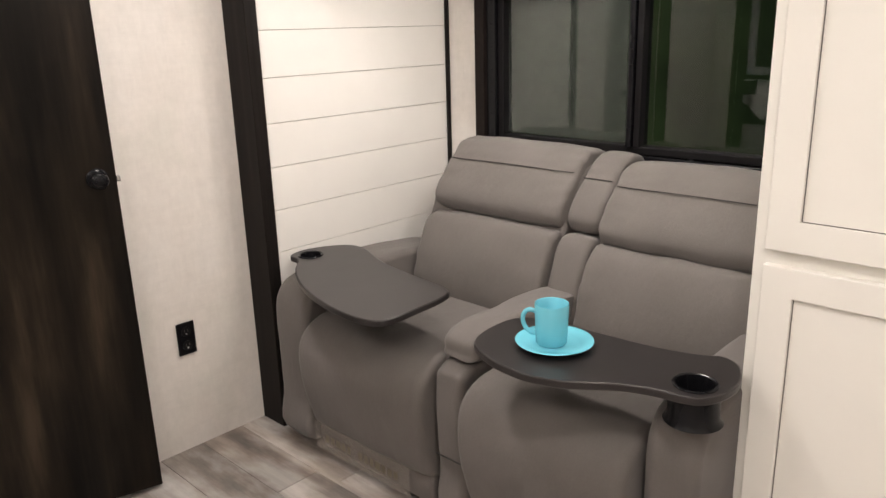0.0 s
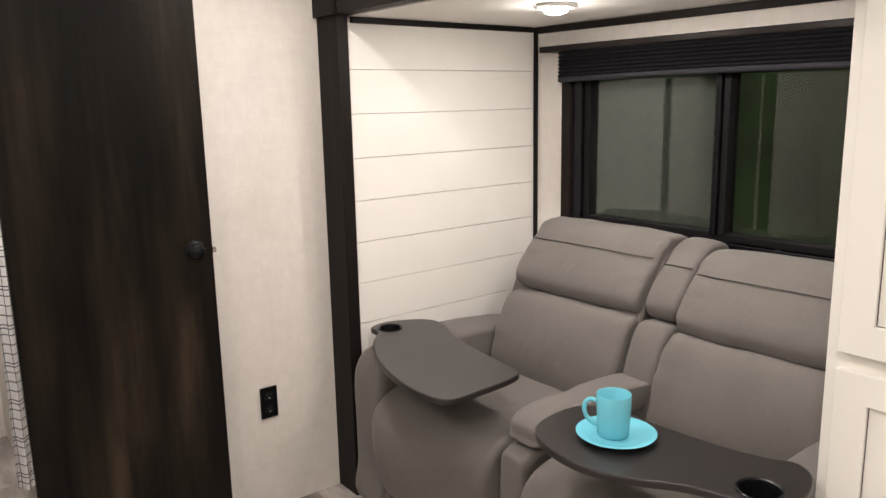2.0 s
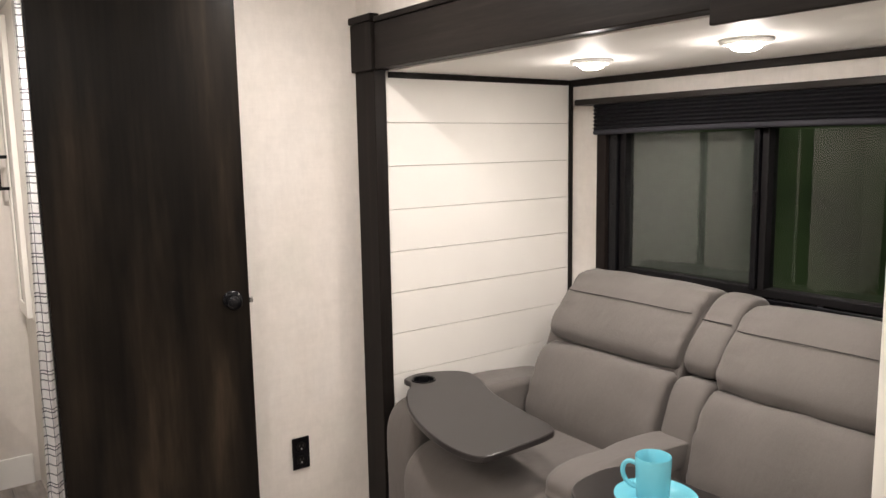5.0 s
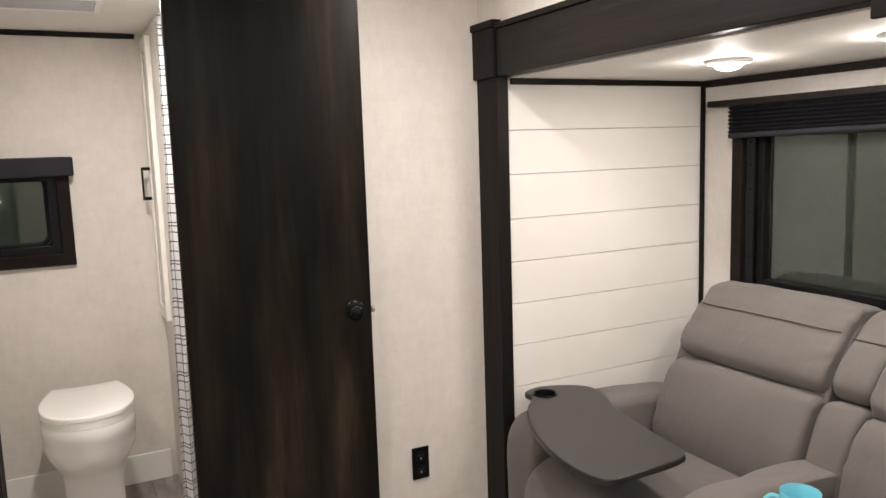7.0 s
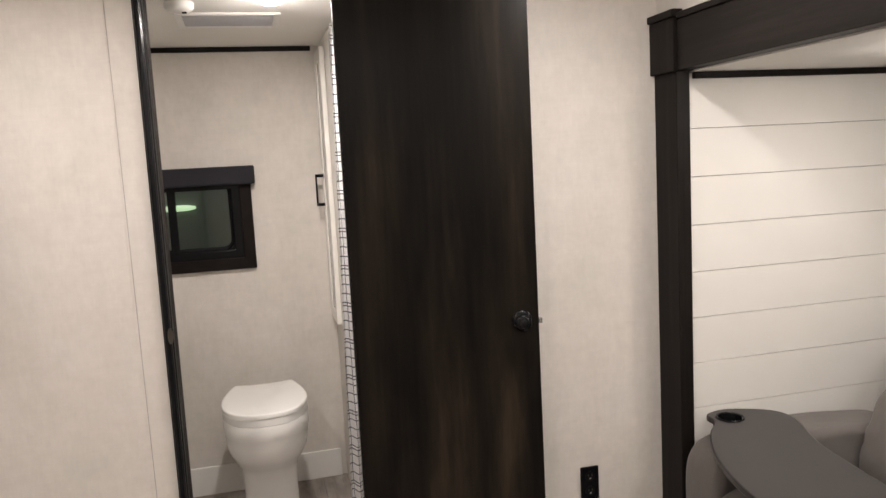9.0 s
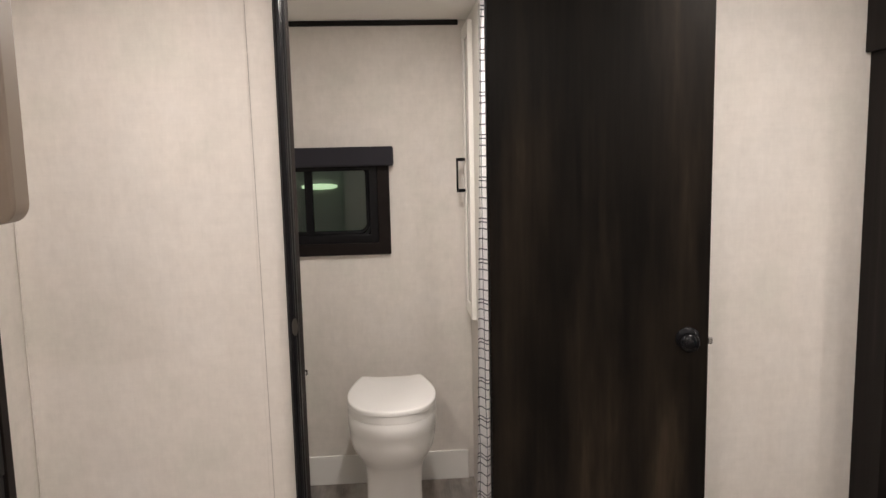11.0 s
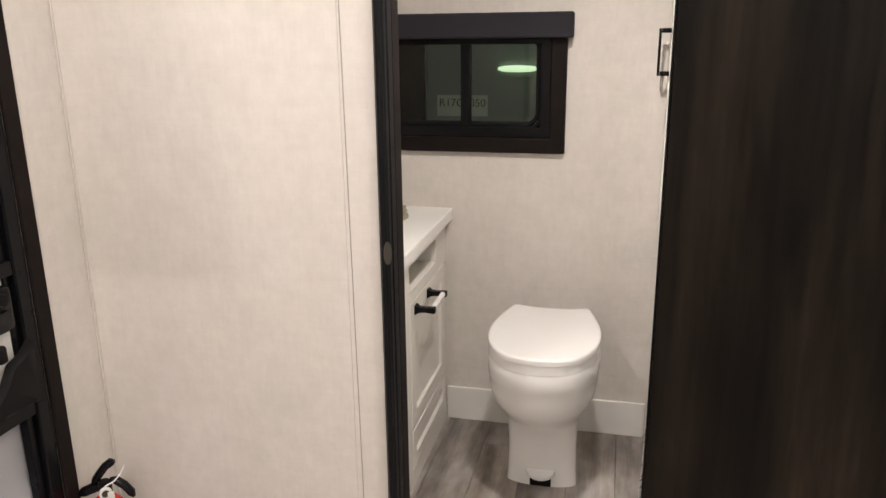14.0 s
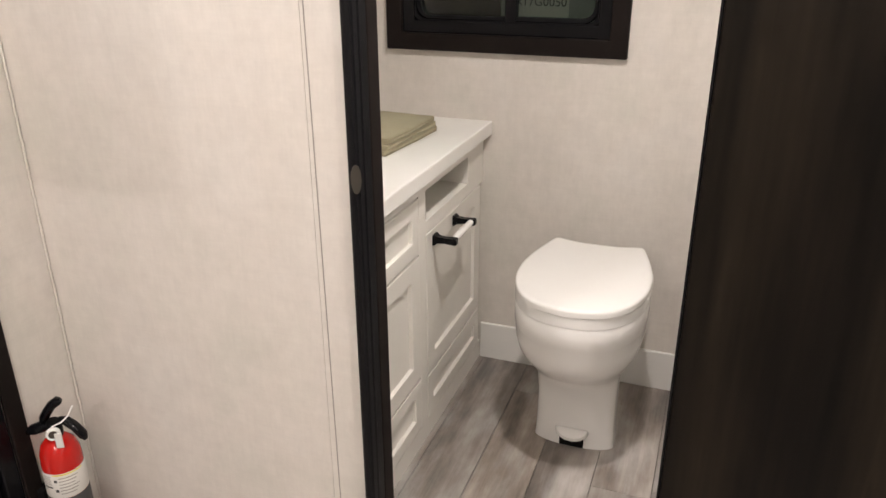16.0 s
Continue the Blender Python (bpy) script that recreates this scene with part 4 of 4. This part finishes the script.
for a, b in zip(grid, grid[1:]):
    for i in range(nu):
        cur.faces.new((a[i], a[i + 1], b[i + 1], b[i]))
bmesh.ops.solidify(cur, geom=cur.faces[:], thickness=0.0015)
curtain = thing("shower_curtain", "white shower curtain with a thin dark grid", "curtain")
part("cloth", cur, M_CURT, curtain, "", True)
part("curtain_rail", box(0.600, 0.900, 2.985, 3.060, 1.948, 1.9695, 0.003), M_WHITEM, curtain, "white ceiling rail")

# ---------- entry side ----------
entry = thing("door_2", "grey entry door with black frame and screen-door latch", "door", kind="structure")
part("jamb_frame", frame_bm(EY0 - 0.035, EY1 + 0.035, -0.04, EZ + 0.04, 0.038, X_SIDE + 0.0005, X_SIDE + 0.010, "x"), M_BROWN, entry, "dark brown trim ring")
part("screen_frame", frame_bm(EY0 + 0.004, EY1 - 0.004, 0.03, EZ - 0.004, 0.035, X_SIDE - 0.022, X_SIDE + 0.004, "x"), M_BLACK, entry, "black screen door frame")
part("inner_frame", frame_bm(EY0 + 0.042, EY1 - 0.042, 0.068, EZ - 0.042, 0.018, X_SIDE - 0.030, X_SIDE - 0.008, "x"), M_BLACK, entry)
part("door_skin", box(X_SIDE - 0.046, X_SIDE - 0.034, EY0 + 0.005, EY1 - 0.005, 0.03, EZ), M_GREYP, entry, "pale grey door skin")
part("crossbar", box(X_SIDE - 0.020, X_SIDE + 0.002, EY0 + 0.04, EY1 - 0.04, 0.938, 0.968, 0.003), M_BLACK, entry)
part("crossbar", box(X_SIDE - 0.020, X_SIDE + 0.002, EY0 + 0.04, EY1 - 0.04, 0.630, 0.668, 0.003), M_BLACK, entry)
part("slide_panel", box(X_SIDE - 0.018, X_SIDE - 0.012, EY0 + 0.06, EY1 - 0.06, 0.668, 0.938), M_WHITEM, entry, "white slide panel")
lock = part("lock_case", box(X_SIDE - 0.012, X_SIDE + 0.020, 2.296, 2.376, 0.835, 0.928, 0.010, 3), M_BLACK, entry, "black latch case", True)
part("paddle", box(X_SIDE + 0.0205, X_SIDE + 0.030, 2.312, 2.36, 0.848, 0.882, 0.005, 3), M_BLACK, lock, "", True)
part("thumb_latch", moved(lathe([(0, 0), (0.013, 0), (0.012, 0.008), (0, 0.010)], 20), pose(X_SIDE + 0.0205, 2.345, 0.905, 0, 90, 0)), M_BLACKM, lock, "", True)
GRIP = [(2.405, 0.80), (2.405, 0.665), (2.385, 0.668), (2.300, 0.672), (2.262, 0.660), (2.268, 0.690), (2.318, 0.728), (2.345, 0.768), (2.378, 0.778)]
grip = part("grip", stack([[Vector((X_SIDE + dx, 2.34 + (y - 2.34) * k, 0.72 + (z - 0.72) * k)) for y, z in GRIP] for dx, k in ((0.0045, 1.0), (0.020, 1.0), (0.027, 0.9))]), M_BLACKM, entry, "black pull bracket", True)
part("grip_tab", box(X_SIDE + 0.006, X_SIDE + 0.024, 2.318, 2.338, 0.7785, 0.815, 0.006, 3), M_BLACKM, grip, "", True)
gw = part("door_window", frame_bm(1.93, 2.33, 1.02, 1.62, 0.03, X_SIDE - 0.033, X_SIDE - 0.026, "x", 0.002), M_BLACK, entry)
part("pane", box(X_SIDE - 0.0335, X_SIDE - 0.031, 1.96, 2.30, 1.05, 1.59), M_BLACK, gw, "dark tinted pane")
stick = thing("warning_sticker", "small white sticker with a yellow band", "sticker", (X_SIDE + 0.0003, 2.545, 1.52))
part("paper", box(0, 0.0006, -0.024, 0.026, -0.052, 0.0), M_PAPER, stick)
part("yellow_band", box(0, 0.0008, -0.024, 0.026, 0.0003, 0.014), M_YELLOW, stick, "yellow band")
for i in range(3):
    part("text_bar", box(0.0008, 0.0011, -0.018, 0.020, -0.040 + i * 0.012, -0.0385 + i * 0.012), M_GROOVE, stick)

ext = thing("fire_extinguisher", "small red fire extinguisher on the wall by the entry", "extinguisher", (-0.652, 2.492, 0.06))
part("cylinder", lathe([(0, 0), (0.034, 0), (0.039, 0.007), (0.040, 0.04), (0.040, 0.268), (0.0385, 0.290), (0.033, 0.308), (0.022, 0.320), (0.015, 0.325), (0, 0.326)], 40), M_RED, ext, "glossy red cylinder", True)
lab = part("label", lathe([(0.0402, 0.196), (0.0407, 0.197), (0.0407, 0.256), (0.0402, 0.257)], 40), M_PAPER, ext, "white printed label", True)


def print_bar(a0, w, z, half, mat):
    bar = bmesh.new()
    rows_b = [[bar.verts.new((0.0411 * math.cos(a0 + w * i / 8), 0.0411 * math.sin(a0 + w * i / 8), z + d)) for i in range(9)] for d in (half, -half)]
    for i in range(8):
        bar.faces.new((rows_b[0][i], rows_b[0][i + 1], rows_b[1][i + 1], rows_b[1][i]))
    part("text_bar", bar, mat, lab)


print_bar(-1.3, 1.5, 0.2545, 0.0015, M_YELLOW)
for i in range(6):
    print_bar(-1.05, 0.95 - 0.1 * (i % 3), 0.246 - i * 0.0075, 0.0011, M_GROOVE)
print_bar(-1.95, 0.55, 0.224, 0.0018, M_INK)
for z in (0.240, 0.216):
    print_bar(-1.28, 0.16, z, 0.0035, M_INK)
for i in range(5):
    print_bar(-2.0, 0.6 - 0.05 * (i % 2), 0.250 - i * 0.0045, 0.0007, M_GROOVE)
part("photo_band", lathe([(0.0402, 0.120), (0.0408, 0.121), (0.0408, 0.1945), (0.0402, 0.1955)], 40), M_INK, ext, "dark printed band", True)
part("valve", lathe([(0.013, 0.324), (0.015, 0.330), (0.015, 0.352), (0.012, 0.362), (0, 0.363)], 24), M_BLACKM, ext, "black valve body", True)
gauge = part("gauge", moved(lathe([(0, 0), (0.0135, 0), (0.0145, 0.006), (0.0125, 0.009), (0.0115, 0.0075), (0, 0.0075)], 28), pose(0.010, -0.013, 0.342, 0, 90, -48)), M_WHITE, ext, "white pressure gauge", True)
part("dial", moved(lathe([(0, 0.0078), (0.0085, 0.0078), (0.0085, 0.0084), (0, 0.0084)], 24), pose(0.010, -0.013, 0.342, 0, 90, -48)), M_STRIKE, gauge, "grey dial")


def blade(points, wide, thick):
    """A flattened, round-ended lever swept along points, its flat side facing up and out."""
    rings = []
    n = len(points)
    for i, p in enumerate(points):
        d = (Vector(points[min(i + 1, n - 1)]) - Vector(points[max(i - 1, 0)])).normalized()
        side = Vector((0.45, -0.89, 0))
        up = d.cross(side).normalized()
        k = 0.45 if i in (0, n - 1) else 1.0
        rings.append([Vector(p) + up * (wide * k * math.cos(2 * math.pi * j / 12)) + side * (thick * k * math.sin(2 * math.pi * j / 12)) for j in range(12)])
    return stack(rings)


part("upper_lever", blade([(-0.028, -0.004, 0.352), (-0.018, -0.004, 0.366), (-0.004, -0.003, 0.385), (0.010, -0.002, 0.402), (0.026, 0.0, 0.414), (0.034, 0.001, 0.417)], 0.0095, 0.012), M_BLACK, ext, "", True)
part("carry_handle", blade([(0.012, 0.004, 0.366), (0.026, 0.008, 0.362), (0.042, 0.012, 0.350), (0.056, 0.016, 0.330), (0.060, 0.017, 0.320)], 0.009, 0.012), M_BLACK, ext, "", True)
part("nozzle", blade([(0.0, -0.002, 0.352), (-0.022, -0.006, 0.346), (-0.046, -0.012, 0.335), (-0.062, -0.016, 0.326)], 0.012, 0.012), M_BLACK, ext, "", True)
part("pull_pin", tube([(0.014, -0.018, 0.360), (0.028, -0.004, 0.366), (0.038, 0.006, 0.378), (0.046, 0.014, 0.398)], 0.0016, 6), M_WHITE, ext, "white tie", True)
part("tag", moved(box(-0.007, 0.007, -0.0015, 0.0015, -0.018, 0.016, 0.001), pose(0.030, -0.020, 0.334, 0, 0, 30)), M_PAPER, ext, "small white tag")
part("bracket", box(-0.0675, -0.041, -0.03, 0.03, 0.10, 0.19, 0.003), M_BLACKM, ext, "black wall bracket")
part("strap", lathe([(0.0412, 0.085), (0.0425, 0.086), (0.0425, 0.104), (0.0412, 0.105)], 40), M_BLACKM, ext, "", True)

# hanging taupe cabinet near the entry
hang = thing("overhead_cabinet", "taupe overhead cabinet end with rounded lower corner", "cabinet")


def rounded_plate(x0, x1, z0, z1, r, y0, y1, bevel):
    pts = [(x0, z1), (x0, z0)] + [(x1 - r + r * math.sin(a), z0 + r - r * math.cos(a)) for a in [math.pi / 2 * i / 8 for i in range(9)]] + [(x1, z1)]
    bm = slab(pts, y0, y1, None, bevel)
    for v in bm.verts:
        v.co = (v.co.x, v.co.z, v.co.y)
    return bm


part("case", rounded_plate(X_SIDE + 0.001, -0.293, 1.343, Z_MAIN - 0.001, 0.030, 1.745, 1.800, 0.006), M_TAUPE2, hang)
# Recess given by darker colour alone; these thin plates lie on the case.
part("panel", rounded_plate(X_SIDE + 0.002, -0.327, 1.390, Z_MAIN - 0.002, 0.012, 1.741, 1.7448, 0.001), M_TAUPE, hang, "darker taupe panel, its recess given by colour only")
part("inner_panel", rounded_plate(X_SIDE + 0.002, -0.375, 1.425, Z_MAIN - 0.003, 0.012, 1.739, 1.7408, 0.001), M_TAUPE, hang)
part("screw_cap", moved(lathe([(0, 0), (0.005, 0), (0.004, 0.003), (0, 0.003)], 14), pose(-0.40, 1.7385, 1.53, 90, 0, 0)), M_BLACKM, hang, "dark screw cap", True)

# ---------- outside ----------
# Backdrops emit their own dim glow in place of light falling on the hall.
structure("backdrop", box(9.0, 9.05, -9, 13, -2, 7), M_OUT, "self-glowing dim green hall backdrop outside the slide-out window", "backdrop")
structure("backdrop_bath", box(-6, 7, 10.0, 10.05, -2, 6), M_OUT2, "self-glowing dim grey-green hall backdrop outside the bathroom window", "backdrop")
nb = thing("neighbour_trailer", "pale side of a trailer parked in the dim hall", "trailer", (-0.75, 7.0, -0.9))
part("side_panel", box(-0.30, 0.95, 0.02, 0.30, 0.0, 4.0, 0.03, 3), M_HALLP, nb)
part("bumper", box(-0.9, 0.9, -0.05, 0.019, 1.52, 1.62, 0.01), M_PAPER, nb)
part("dark_bay", box(-2.2, -0.301, 0.04, 0.30, 0.0, 4.0), M_BLACKM, nb)
sign = thing("unit_sign", "white number sign on the parked trailer", "sign", (-0.75, 7.019, 0.88))
part("board", box(-0.20, 0.20, -0.006, 0.0, -0.085, 0.075, 0.002), M_PAPER, sign)
txt = bpy.data.curves.new("number", "FONT")
txt.body, txt.size, txt.align_x, txt.extrude = "R17G0050", 0.085, "CENTER", 0.0005
to = new("number", txt)
txt.materials.append(M_INK)
to.parent = sign
to.matrix_local = pose(0, -0.0068, -0.01, 90, 0, 0)
part("light_bar", moved(lathe([(0, -0.15), (0.010, -0.148), (0.022, -0.10), (0.026, 0.0), (0.022, 0.10), (0.010, 0.148), (0, 0.15)], 20), pose(0.43, -0.01, 2.055, 0, 90, 0)), M_TUBE, nb, "lit greenish light bar", True)
# Fixture of the added outdoor lamp, out of view, there to brighten the sign.
hall = thing("hall_light", "unseen added light outside that brightens the number sign", "light", (0.4, 5.6, 3.2))
part("shade", lathe([(0.03, 0.30), (0.04, 0.12), (0.16, 0.02), (0.17, 0.0), (0.15, 0.02), (0.03, 0.11)], 32), M_BLACKM, hall, "", True)
part("lens", lathe([(0, 0.004), (0.14, 0.006), (0.14, 0.014), (0, 0.016)], 32), M_TUBE, hall, "glowing lens", True)
part("stem", tube([(0, 0, 0.3), (0, 0, 2.0), (0, 0, 3.8)], 0.01), M_BLACKM, hall)
structure("roof_outside", box(-6, 9, 3.9, 10, 7.0, 7.1), M_BLACKM, "dark roof of the hall outside", "roof")
structure("ground", box(-6, 9, 3.9, 10, -1.0, -0.9), M_SUB, "dark hall floor outside", "ground")
# ---------- pieces: shiplap boards, floor planks ----------
zs = [1.6595, 1.494, 1.350, 1.204, 1.060, 0.918, 0.775, 0.631, 0.487, 0.343, 0.199, 0.055, 0.0]
for z1, z0 in zip(zs, zs[1:]):
    b = box(X_SLIDE + 0.040, X_FAR - 0.001, Y_SHIP, Y_SHIP + 0.0128, z0 + 0.0009, z1 - 0.0009, 0.0008, 1)
    part("board", b, M_SHIP, ship)

PW, PL = 0.152, 0.92
plank_mesh = {}
rng = random.Random(4)
x = X_SIDE
row = 0
while x < X_FAR:
    w = min(PW, X_FAR - x)
    y = Y_REAR - rng.random() * PL
    while y < Y_BACK:
        a, b = max(y, Y_REAR), min(y + PL, Y_BACK)
        if b - a > 0.02:
            key = (round(w, 3), round(b - a, 3))
            if key not in plank_mesh:
                bm = box(0, w - 0.0014, 0, b - a - 0.0014, -0.0058, 0.0, 0.0010, 1)
                me = bpy.data.meshes.new("plank")
                bm.to_mesh(me)
                bm.free()
                me.materials.append(M_FLOOR)
                plank_mesh[key] = me
            ob = new("plank", plank_mesh[key])
            ob.location = (x, a, 0)
            ob.parent = floor
        y += PL
    x += PW
    row += 1
